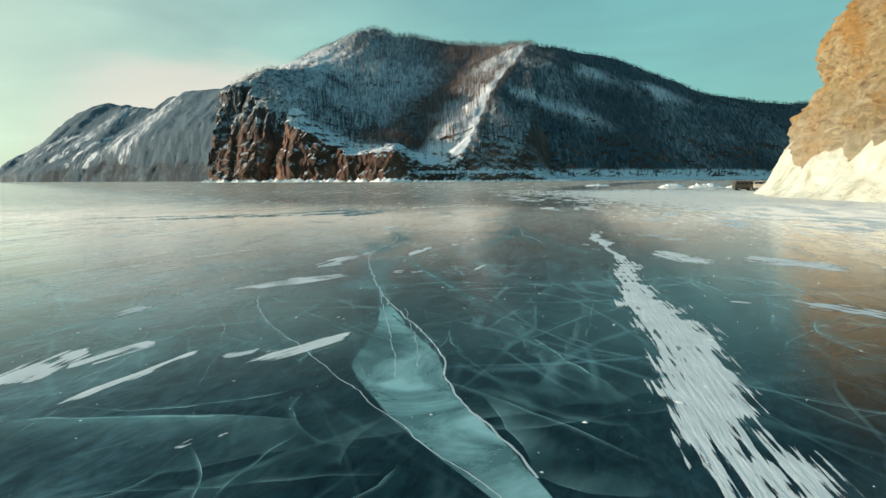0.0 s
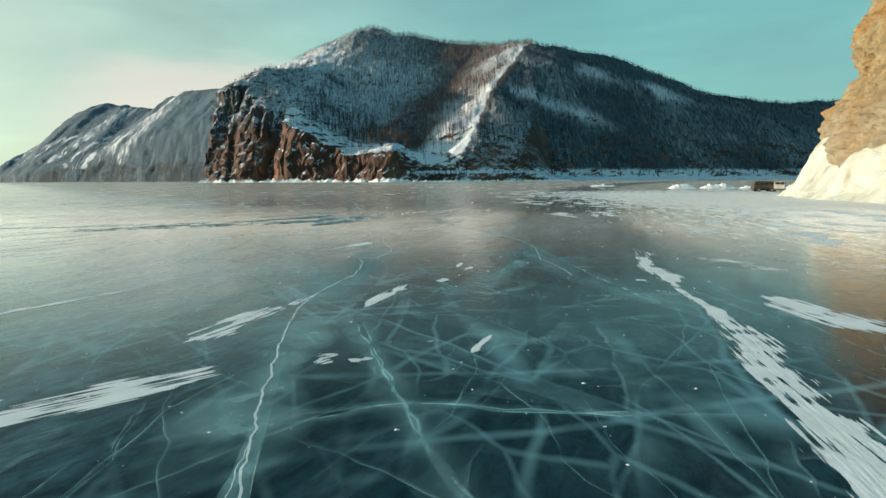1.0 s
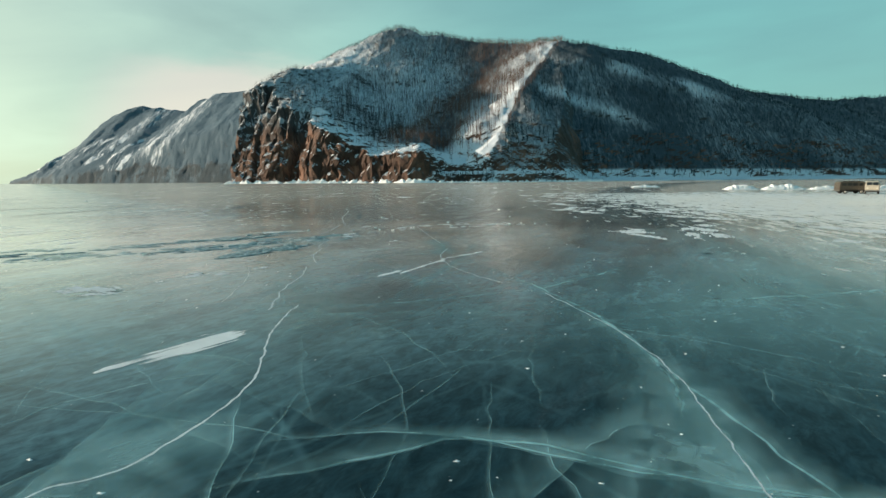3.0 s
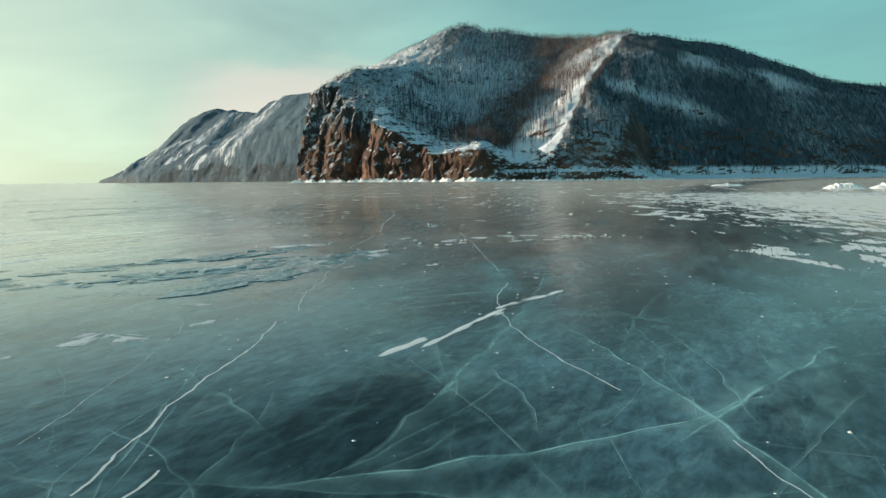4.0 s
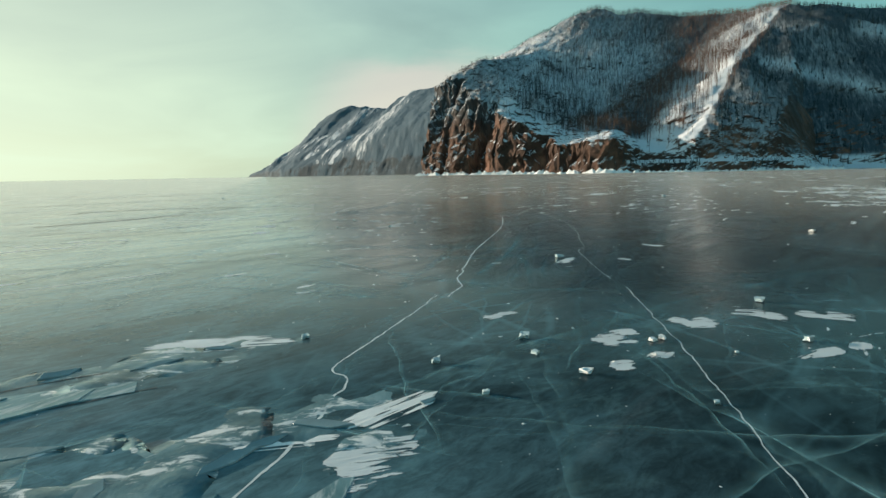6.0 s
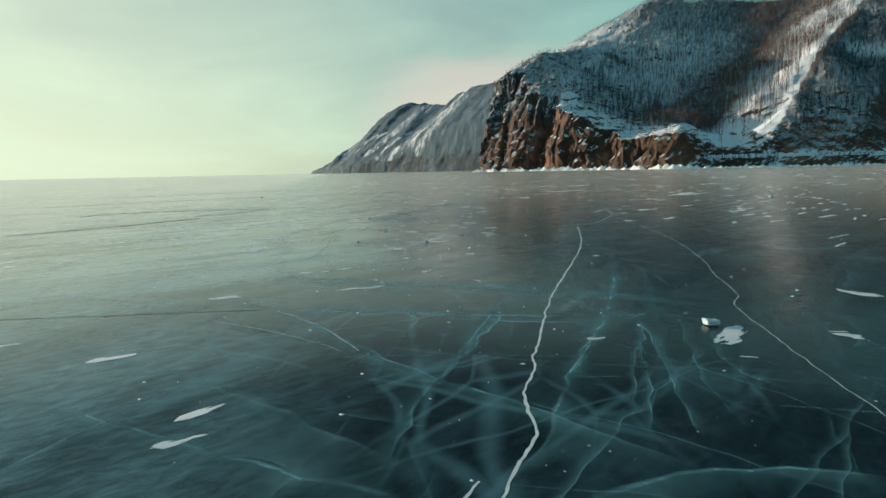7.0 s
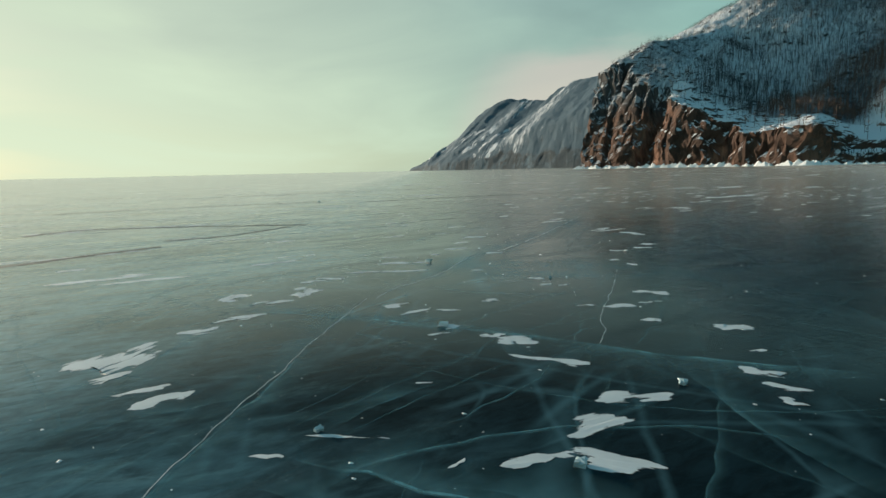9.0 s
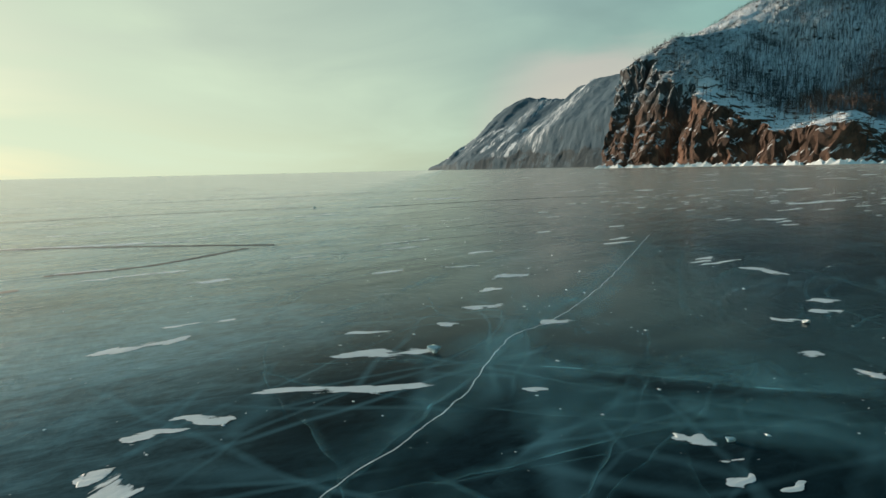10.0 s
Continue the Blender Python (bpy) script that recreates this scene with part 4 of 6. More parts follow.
# surface cracks: a path over the ice and a width
crack([(-1.28, 21.60), (-1.70, 17.74), (-0.84, 12.50), (-0.07, 9.60), (0.80, 6.99), (1.06, 5.04), (1.47, 3.91), (1.84, 2.94)], 0.045)
crack([(-3.33, 10.79), (-2.46, 8.69), (-1.13, 6.57), (-0.44, 5.45), (0.43, 4.12), (1.04, 3.19), (1.46, 2.61)], 0.02)
crack([(-0.61, 11.39), (-0.20, 8.88), (0.17, 6.70), (0.27, 5.45)], 0.018)
crack([(0.11, 9.60), (0.47, 7.32), (0.60, 5.90)], 0.015)
crack([(-1.54, 32.07), (-1.35, 30.11), (-0.69, 27.24), (-0.96, 25.42), (-1.50, 24.87), (-1.31, 23.97), (-1.21, 22.45), (-1.27, 21.37)], 0.05)
crack([(3.79, 33.43), (4.57, 30.36), (4.83, 28.01), (4.57, 24.87), (4.80, 23.10), (4.88, 21.42)], 0.03)
crack([(-1.98, 31.56), (-2.48, 34.13), (-2.56, 35.59), (-2.92, 37.31)], 0.05)
crack([(-3.85, 41.99), (-4.13, 43.44), (-4.22, 44.75), (-4.46, 46.38), (-4.84, 48.14), (-5.29, 48.54), (-5.44, 50.21), (-5.72, 53.27)], 0.045)
crack([(-2.89, 38.12), (-3.03, 38.56), (-3.47, 39.95), (-3.63, 41.23), (-3.74, 41.99)], 0.04)
crack([(2.89, 34.68), (2.25, 35.69), (1.40, 37.65), (1.00, 39.77), (1.14, 41.82)], 0.035)
crack([(-1.98, 55.29), (-0.71, 50.28), (0.11, 46.47), (0.53, 44.78), (0.80, 43.44)], 0.025)
crack([(-3.26, 32.28), (-3.58, 33.78), (-3.98, 35.41), (-4.62, 37.09)], 0.015)
crack([(-5.42, 53.16), (-5.50, 53.71), (-5.55, 54.43), (-5.89, 54.96), (-6.19, 56.13), (-6.62, 57.67), (-7.37, 61.14), (-8.60, 68.14), (-10.28, 74.18)], 0.052)
crack([(-2.43, 56.19), (-3.78, 60.48), (-3.84, 61.98), (-4.27, 63.80), (-5.12, 67.96), (-6.88, 73.28), (-10.30, 81.33)], 0.02)
crack([(-10.59, 74.97), (-9.97, 76.74), (-10.26, 81.48), (-11.50, 85.73)], 0.05)
crack([(-14.70, 58.09), (-14.86, 59.10), (-15.11, 61.25)], 0.009)
crack([(-16.14, 58.58), (-16.44, 60.17), (-16.13, 61.22)], 0.009)
crack([(-16.37, 63.95), (-16.75, 64.56), (-16.97, 64.91), (-17.35, 65.47), (-17.82, 66.21), (-18.40, 67.27), (-19.15, 68.48), (-20.55, 71.01)], 0.013)
crack([(-20.36, 71.09), (-20.70, 71.91), (-20.80, 72.92), (-21.03, 74.30), (-21.65, 75.93), (-21.87, 76.83), (-21.81, 78.17), (-22.55, 82.15), (-24.74, 91.03)], 0.022)
crack([(-15.32, 70.78), (-15.61, 71.61), (-15.94, 72.29), (-16.29, 73.50), (-16.92, 75.58)], 0.012)
crack([(-16.65, 61.18), (-16.90, 62.41), (-16.95, 63.56)], 0.012)
fracture([(-0.67, 27.16), (0.26, 23.97), (0.99, 21.39)], 0.07)
fracture([(0.50, 24.17), (0.91, 23.09), (1.54, 22.05), (2.00, 21.39)], 0.07)
fracture([(2.83, 26.37), (3.10, 24.62), (3.26, 23.02), (3.19, 21.40)], 0.07)
crack([(-11.68, 57.09), (-10.84, 56.82), (-9.59, 56.25), (-8.75, 55.73)], 0.015)
crack([(-12.14, 56.05), (-10.65, 55.95), (-9.72, 55.82), (-8.98, 55.60)], 0.012)
# milky fracture planes inside the ice
fracture([(3.25, 4.41), (2.52, 6.97), (2.18, 8.84), (1.11, 11.70)], 0.25)
fracture([(-3.95, 4.14), (-2.75, 4.24), (-1.37, 4.28)], 0.35)
fracture([(-0.27, 24.87), (1.28, 25.65), (2.44, 26.03), (4.65, 25.13), (7.57, 24.62)], 0.3)
fracture([(-0.98, 22.78), (1.86, 23.09), (4.01, 22.95), (6.90, 23.03)], 0.3)
fracture([(3.93, 24.87), (3.26, 23.02), (2.69, 21.40)], 0.35)
fracture([(2.11, 38.31), (3.82, 33.75), (4.60, 30.51), (4.67, 27.55), (3.84, 24.62)], 0.4)
fracture([(-1.15, 26.76), (-1.09, 24.87), (-1.24, 22.93), (-1.47, 21.63)], 1)
fracture([(-12.14, 57.40), (-8.00, 55.56), (-5.86, 54.89), (-4.06, 54.30)], 0.22)
fracture([(-6.20, 52.74), (-8.00, 52.62), (-9.69, 52.61), (-11.76, 52.49)], 0.4)
fracture([(-6.87, 53.80), (-7.28, 55.88), (-8.13, 60.20)], 0.15)
fracture([(-6.75, 64.56), (-5.94, 59.56), (-5.74, 56.58), (-5.47, 54.46), (-5.51, 53.20)], 0.22)
fracture([(-5.36, 59.36), (-4.48, 54.67)], 0.12)
fracture([(-4.82, 60.51), (-4.31, 57.24), (-3.66, 55.32)], 0.12)
fracture([(-4.79, 53.46), (-4.22, 54.11), (-3.37, 54.63), (-2.68, 54.81)], 0.35)
fracture([(-20.41, 71.12), (-20.93, 73.04), (-21.36, 74.98), (-21.95, 77.61), (-22.94, 83.81)], 0.5)
fracture([(-19.77, 69.52), (-16.75, 70.44), (-14.21, 70.79), (-11.91, 71.43)], 0.22)
fracture([(-22.09, 68.67), (-20.66, 69.37), (-18.00, 70.15), (-15.81, 70.52)], 0.5)
fracture([(-15.26, 60.89), (-15.47, 62.09), (-16.03, 63.39), (-17.01, 65.08), (-18.91, 68.19)], 0.35)
fracture([(-22.52, 74.69), (-20.51, 75.86), (-18.59, 76.52), (-17.16, 77.15)], 0.35)
fracture([(-0.73, 31.83), (0.60, 32.40), (2.71, 33.40), (4.93, 34.96)], 0.18)
fracture([(3.16, 33.22), (4.39, 34.70), (6.76, 37.44)], 0.3)
fracture([(-4.53, 38.74), (-2.75, 38.89), (-1.42, 39.48), (0.54, 40.48), (2.91, 41.92)], 0.2)
fracture([(-11.47, 57.09), (-9.39, 57.87), (-7.51, 58.48), (-4.48, 59.75)], 0.3)
fracture([(-12.90, 60.11), (-9.60, 60.53), (-6.67, 60.90), (-4.35, 60.79)], 0.28)
fracture([(-16.45, 65.79), (-13.62, 66.48), (-12.07, 66.86), (-9.84, 67.99)], 0.28)
fracture([(0.76, 43.54), (1.05, 41.98), (0.96, 40.59), (1.00, 39.58)], 0.25)
fracture([(4.69, 29.47), (5.68, 19.57), (6.44, 16.69)], 0.3)
fracture([(-0.49, 16.81), (0.76, 12.90), (1.46, 10.62)], 0.3)
fracture([(-0.44, 12.05), (0.94, 12.44), (2.45, 12.18), (4.35, 12.09)], 0.2)
fracture_sheet([(-1.23, 15.38), (-0.35, 8.88), (-0.37, 6.16), (0.21, 4.51), (0.83, 3.41), (1.36, 2.64), (1.62, 2.1)], [(-0.54, 11.74), (0.19, 8.44), (0.86, 6.41), (1.06, 5.04), (1.47, 3.91), (1.81, 2.89), (1.94, 2.24)])
fracture([(-6.16, 39.94), (-5.86, 41.30), (-5.02, 42.71), (-4.10, 44.05)], 0, -1.36)
fracture([(-8.13, 41.39), (-6.81, 42.82), (-5.48, 44.17)], 0, 1.1)
fracture([(1.85, 21.10), (2.76, 20.85), (3.69, 19.91), (4.44, 19.25), (5.08, 18.83)], 0, 0.42)
fracture([(1.87, 17.79), (2.51, 18.60), (3.17, 19.41), (3.80, 20.10)], 0, 0.51)
fracture([(3.40, 19.57), (3.48, 18.48), (3.47, 17.66)], 0, 0.11)
fracture([(4.07, 25.47), (3.37, 21.21), (3.09, 18.98), (2.92, 17.66)], 0, 0.14)
fracture([(1.82, 26.15), (4.97, 24.89), (7.64, 24.57)], 0, 0.51)
fracture([(2.70, 23.03), (4.93, 22.84), (6.97, 23.03)], 0, -0.42)
fracture([(-0.91, 18.75), (-0.97, 20.78), (-1.51, 24.03), (-2.43, 31.92)], 0, -1.02)
fracture([(-3.80, 20.81), (-3.03, 22.15), (-1.72, 22.81), (0.41, 22.95)], 0, 0.77)
fracture([(1.11, 11.70), (2.09, 8.01), (2.37, 6.13), (2.85, 4.84), (3.07, 3.90)], 0, 0.42)
fracture([(0.99, 5.04), (1.40, 4.85), (1.65, 3.90), (1.78, 2.89)], 0, 0.42)
fracture([(1.48, 5.03), (2.30, 4.19), (3.01, 3.90)], 0, 0.17)
fracture([(-3.89, 4.07), (-2.74, 4.21), (-1.37, 4.28), (-0.42, 4.05)], 0, -0.68)
fracture([(-3.38, 3.42), (-3.83, 4.88), (-4.52, 8.10), (-5.79, 12.62)], 0, 0.68)
fracture([(0.01, 3.09), (0.11, 3.78), (0.53, 4.51)], 0, 0.17)
fracture([(0.81, 21.51), (4.06, 26.42), (5.44, 19.41), (6.09, 17.05)], 0, 0.42)
fracture([(1.75, 2.99), (2.23, 2.71), (2.82, 2.62)], 0, 0.42)
fracture([(-3.51, 11.11), (-2.46, 8.69), (-1.21, 6.71)], 0, -0.22)
fracture([(4.22, 10.96), (2.81, 6.67), (1.95, 4.84)], 0, 0.17)
fracture([(-2.10, 15.47), (-1.57, 15.92), (-1.01, 16.16), (-0.32, 16.61), (0.45, 17.29)], 0, 1.1)
fracture([(0.45, 17.29), (0.99, 16.60), (1.64, 16.19)], 0, 0.59)
fracture([(4.07, 26.97), (4.70, 24.06), (5.00, 20.66), (5.69, 18.85), (6.04, 17.42), (6.57, 16.37)], 0, -0.51)
fracture([(3.36, 16.01), (4.13, 16.30), (5.24, 16.77), (6.50, 17.14)], 0, -0.42)
fracture([(1.60, 16.19), (2.08, 15.66), (2.64, 15.24), (3.07, 15.31), (3.43, 16.01), (3.72, 16.58)], 0, -0.42)
fracture([(1.60, 14.15), (2.12, 14.70), (2.59, 14.94), (3.18, 15.05)], 0, 0.42)
fracture([(-16.83, 69.90), (-15.33, 70.50), (-13.86, 70.88), (-11.91, 71.27)], 0, -0.68)
fracture([(-16.97, 64.91), (-17.82, 66.21), (-19.15, 68.48), (-20.55, 71.01)], 0, 0.85)
fracture([(-16.42, 66.42), (-16.51, 67.27), (-16.31, 68.20)], 0, 0.51)
fracture([(-15.72, 65.49), (-15.64, 66.06), (-15.51, 66.53), (-15.24, 66.88)], 0, 0.51)
fracture([(-16.83, 64.92), (-16.15, 65.30), (-15.34, 65.52)], 0, 0.42)
fracture([(-20.75, 68.65), (-19.92, 69.66), (-18.29, 70.71)], 0, -0.68)
fracture([(-14.46, 67.86), (-14.80, 68.90), (-15.09, 69.92)], 0, 0.11)
fracture([(-14.44, 68.55), (-14.68, 69.67), (-14.97, 70.91)], 0, 0.11)
fracture([(-18.80, 64.23), (-18.66, 64.93), (-18.21, 65.94), (-17.81, 66.83)], 0, 1.02)
fracture([(-14.89, 66.28), (-14.17, 66.59), (-13.37, 66.93)], 0, 0.68)
fracture([(-14.27, 70.47), (-12.90, 68.96), (-11.93, 68.20)], 0, 0.42)
fracture([(-10.15, 60.26), (-8.29, 60.84), (-6.33, 61.16), (-4.35, 60.79)], 0, -0.42)
fracture([(-8.86, 58.08), (-7.52, 58.53), (-6.11, 59.00), (-4.49, 59.67)], 0, 0.22)
fracture([(-7.41, 56.50), (-7.70, 58.30), (-8.23, 61.21), (-9.42, 67.73)], 0, 0.17)
fracture([(-6.89, 56.79), (-7.22, 58.38), (-7.59, 60.03)], 0, 0.11)
fracture([(-7.71, 63.58), (-6.38, 59.34), (-5.90, 57.33)], 0, 0.19)
fracture([(-7.13, 67.81), (-6.32, 61.83), (-5.91, 59.59), (-5.78, 57.63)], 0, 0.11)
fracture([(-6.00, 60.60), (-5.43, 59.49), (-5.30, 58.43)], 0, 0.14)
fracture([(-6.10, 64.87), (-5.31, 60.95), (-4.95, 59.13), (-4.74, 57.91)], 0, -0.22)
fracture([(-12.85, 56.16), (-11.71, 55.93), (-10.43, 55.68), (-9.31, 55.42)], 0, 0.22)
fracture([(-11.52, 55.94), (-9.99, 55.91), (-8.89, 55.70)], 0, -0.17)
fracture([(-10.19, 54.90), (-10.36, 55.57), (-10.53, 56.80), (-10.75, 58.42)], 0, 0.42)
fracture([(-9.14, 56.02), (-8.90, 56.69), (-8.50, 57.55)], 0, 0.51)
fracture([(-13.90, 55.61), (-13.10, 56.58), (-11.86, 57.59)], 0, 0.77)
fracture([(3.20, 47.60), (1.40, 45.83), (0.15, 44.81), (-1.18, 43.87)], 0, 0.42)
fracture([(-2.06, 42.55), (-1.78, 43.94), (-1.07, 45.28), (-0.26, 46.60)], 0, 0.42)
fracture([(-1.75, 35.25), (-0.89, 36.74), (0.08, 37.87)], 0, 0.59)
fracture([(0.98, 35.83), (1.42, 37.48), (1.89, 40.04)], 0, 0.22)
fracture([(4.62, 37.83), (3.37, 38.51), (1.75, 38.38)], 0, -0.42)
fracture([(4.88, 28.36), (3.75, 23.92), (2.86, 21.76), (2.34, 20.31), (1.72, 18.99), (1.24, 17.71)], 0.7)
fracture([(-1.58, 25.03), (-1.14, 23.17), (-1.22, 21.02), (-1.42, 19.78), (-1.25, 18.63), (-0.97, 17.72)], 0.62)
fracture([(4.88, 28.36), (4.67, 24.63), (4.83, 21.19), (5.32, 19.89), (5.75, 18.89), (6.02, 18.40)], 0, -0.8)
fracture([(-0.02, 25.87), (1.77, 26.15), (3.99, 25.35), (7.64, 24.57)], 0.18)
fracture([(0.43, 23.55), (1.21, 20.75), (1.62, 19.27)], 0.14)
fracture([(-2.29, 22.14), (-1.62, 19.79), (-1.79, 18.51), (-1.97, 17.90)], 0.9)
fracture([(1.61, 18.86), (2.29, 18.60), (3.34, 19.57), (3.80, 20.10)], 0, 0.4)
fracture([(-0.26, 16.81), (0.67, 13.10), (1.11, 11.75), (1.46, 10.44)], 0.28)
fracture([(-0.44, 11.83), (0.94, 12.44), (2.14, 12.31), (3.29, 12.18), (5.05, 12.09)], 0.16)
fracture([(4.46, 29.48), (4.84, 22.15), (5.73, 18.88), (6.87, 16.68), (7.04, 13.04)], 0, 0.9)
fracture([(-1.16, 16.82), (-0.91, 12.91), (-0.76, 11.37), (-0.60, 10.45)], 0.65)
fracture([(-10.42, 56.75), (-8.50, 55.59), (-7.03, 55.08), (-6.03, 54.81), (-5.30, 54.68), (-4.10, 54.28)], 0, -0.45)
fracture([(-7.15, 66.60), (-5.98, 60.01), (-5.69, 56.13), (-5.61, 54.69)], 0.22)
fracture([(-5.36, 59.36), (-4.41, 56.10), (-4.12, 54.90)], 0.14)
fracture([(-7.91, 60.30), (-7.28, 56.43), (-7.03, 54.51), (-6.49, 53.02)], 0.22)
fracture([(-12.39, 57.04), (-9.45, 57.82), (-6.87, 58.30), (-4.92, 59.55)], 0.2)
fracture([(-9.31, 52.37), (-8.18, 52.65), (-7.15, 52.75), (-6.22, 52.77)], 0, 0.9)
fracture([(-4.39, 59.78), (-3.90, 57.42), (-3.30, 56.62)], 0.14)
fracture([(-24.74, 91.03), (-22.24, 80.79), (-21.83, 76.86), (-21.08, 74.48), (-20.80, 72.92), (-20.72, 71.90)], 0.75)
fracture([(-21.67, 74.89), (-20.62, 76.06), (-19.28, 76.62), (-17.22, 77.87)], 0.7)
fracture([(-20.60, 74.61), (-19.42, 75.09), (-18.38, 75.59), (-17.17, 76.32)], 0.8)
fracture([(-20.09, 72.59), (-19.45, 73.80), (-18.79, 75.03)], 0.12)
fracture([(-14.36, 58.80), (-13.98, 59.61), (-11.77, 59.96), (-10.35, 60.07), (-8.75, 60.89), (-7.01, 61.27)], 0.62)
fracture([(-4.76, 38.91), (-3.13, 38.84), (-2.07, 38.97), (-0.97, 39.75), (1.04, 41.46), (3.64, 42.44)], 0, 0.7)
fracture([(0.22, 45.53), (1.05, 41.98), (1.06, 40.38), (1.02, 39.58)], 0.62)
# wind-packed snow patches: two ends and a breadth
snow_patch((1.72, 21.39), (1.79, 21.61), 0.10)
snow_patch((-16.67, 69.97), (-16.14, 70.29), 0.40)
snow_patch((-16.95, 69.99), (-16.79, 70.35), 0.21)
snow_patch((-15.01, 66.53), (-15.01, 66.76), 0.09)
snow_patch((-0.48, 35.55), (0.04, 36.58), 0.15)
snow_patch((-14.66, 66.87), (-14.34, 67.23), 0.23)
snow_patch((-17.79, 69.64), (-17.56, 69.94), 0.14)
snow_patch((-14.37, 67.36), (-13.47, 67.63), 0.57)
snow_patch((-13.53, 62.70), (-13.24, 62.96), 0.16)
snow_patch((-18.10, 74.10), (-17.99, 74.40), 0.17)
snow_patch((-17.76, 74.26), (-17.60, 74.54), 0.14)
snow_patch((-12.83, 63.52), (-12.72, 63.80), 0.16)
snow_patch((1.80, 14.47), (2.18, 15.38), 0.12)
snow_patch((-16.68, 65.63), (-16.41, 65.79), 0.14)
snow_patch((-17.96, 70.10), (-17.78, 70.38), 0.34)
snow_patch((-11.77, 59.04), (-11.09, 59.83), 0.17)
snow_patch((1.10, 15.05), (1.18, 15.08), 0.10)
snow_patch((-18.28, 74.47), (-18.03, 74.71), 0.14)
snow_patch((-16.56, 66.24), (-15.83, 66.63), 0.11)
snow_patch((-22.61, 70.73), (-22.51, 70.92), 0.29)
snow_patch((-4.73, 41.96), (-4.65, 42.06), 0.14)
snow_patch((1.98, 22.46), (2.14, 23.09), 0.15)
snow_patch((-9.41, 61.26), (-9.21, 61.23), 0.11)
snow_patch((-18.76, 74.70), (-18.50, 74.85), 0.29)
snow_patch((-14.63, 62.49), (-14.33, 62.61), 0.09)
snow_patch((-14.46, 67.72), (-14.11, 68.51), 0.40)
snow_patch((-0.31, 17.71), (0.37, 20.13), 0.25)
snow_patch((-8.82, 52.41), (-8.57, 52.88), 0.21)
snow_patch((-11.46, 64.98), (-11.28, 65.23), 0.23)
snow_patch((-1.42, 44.34), (-1.22, 44.74), 0.32)
snow_patch((-1.73, 3.48), (-1.56, 3.76), 0.15)
snow_patch((-1.37, 3.75), (-1.30, 3.84), 0.06)
snow_patch((-1.90, 17.81), (-1.70, 18.81), 0.25)
snow_patch((-2.25, 44.48), (-2.15, 44.68), 0.14)
snow_patch((-5.00, 42.83), (-4.35, 43.19), 0.17)
snow_patch((-3.86, 43.72), (-3.61, 43.96), 0.11)
snow_patch((-23.19, 71.34), (-22.81, 71.84), 0.23)
snow_patch((-19.06, 70.38), (-18.82, 70.96), 0.23)
snow_patch((1.74, 23.01), (1.92, 23.87), 0.12)
snow_patch((-18.77, 70.89), (-18.32, 71.25), 0.17)
snow_patch((-23.17, 71.85), (-22.69, 72.33), 0.34)
snow_patch((-15.19, 72.50), (-14.93, 72.51), 0.29)
snow_patch((-2.00, 40.97), (-1.90, 41.08), 0.17)
snow_patch((-20.58, 74.89), (-20.29, 75.01), 0.14)
snow_patch((-9.14, 52.95), (-9.02, 53.51), 0.18)
snow_patch((-14.52, 68.74), (-13.92, 69.36), 0.34)
snow_patch((-23.01, 72.88), (-21.62, 74.31), 0.32)
snow_patch((-16.59, 67.92), (-16.43, 68.07), 0.09)
snow_patch((-21.41, 67.36), (-21.11, 67.96), 0.40)
snow_patch((-13.27, 65.41), (-13.06, 65.47), 0.09)
snow_patch((-19.67, 70.62), (-19.51, 71.17), 0.40)
snow_patch((-15.48, 63.46), (-15.21, 63.70), 0.17)
snow_patch((-16.64, 72.72), (-16.35, 72.97), 0.14)
snow_patch((-11.08, 61.67), (-11.09, 62.19), 0.18)
snow_patch((-12.88, 69.92), (-12.57, 69.85), 0.23)
snow_patch((-18.40, 72.14), (-18.09, 72.28), 0.29)
snow_patch((-21.55, 68.11), (-21.17, 69.00), 0.34)
snow_patch((-16.13, 72.93), (-15.72, 73.35), 0.29)
snow_patch((-18.76, 65.46), (-18.75, 66.14), 0.34)
snow_patch((-14.41, 65.14), (-13.86, 65.36), 0.40)
snow_patch((-0.28, 46.02), (-0.07, 46.12), 0.29)
snow_patch((6.44, 19.23), (6.57, 19.06), 0.25)
snow_patch((1.23, 20.53), (1.44, 21.03), 0.20)
snow_patch((1.75, 42.55), (1.88, 42.52), 0.18)
snow_patch((-5.19, 44.16), (-4.96, 44.58), 0.29)
snow_patch((-13.09, 70.29), (-12.60, 70.41), 0.23)
snow_patch((-16.13, 69.50), (-15.10, 69.85), 0.29)
snow_patch((-19.40, 65.52), (-19.09, 66.06), 0.29)
snow_patch((-15.73, 73.61), (-15.33, 73.95), 0.29)
snow_patch((-2.95, 15.15), (-2.09, 17.63), 0.44)
snow_patch((-4.34, 36.80), (-4.15, 37.29), 0.29)
snow_patch((-14.01, 60.32), (-13.63, 61.01), 0.25)
snow_patch((-23.43, 74.27), (-22.39, 75.39), 0.40)
snow_patch((-13.42, 70.73), (-12.92, 70.82), 0.29)
snow_patch((-13.47, 61.24), (-13.09, 61.77), 0.17)
snow_patch((-0.01, 14.03), (0.31, 14.13), 0.31)
snow_patch((-22.12, 69.32), (-21.79, 70.02), 0.34)
snow_patch((-6.34, 44.24), (-5.81, 44.74), 0.29)
snow_patch((6.51, 20.32), (6.72, 20.16), 0.15)
snow_patch((-4.05, 11.75), (-1.70, 13.75), 0.50)
snow_patch((-0.56, 14.04), (-0.24, 14.36), 0.38)
snow_patch((-20.08, 65.45), (-20.02, 65.98), 0.34)
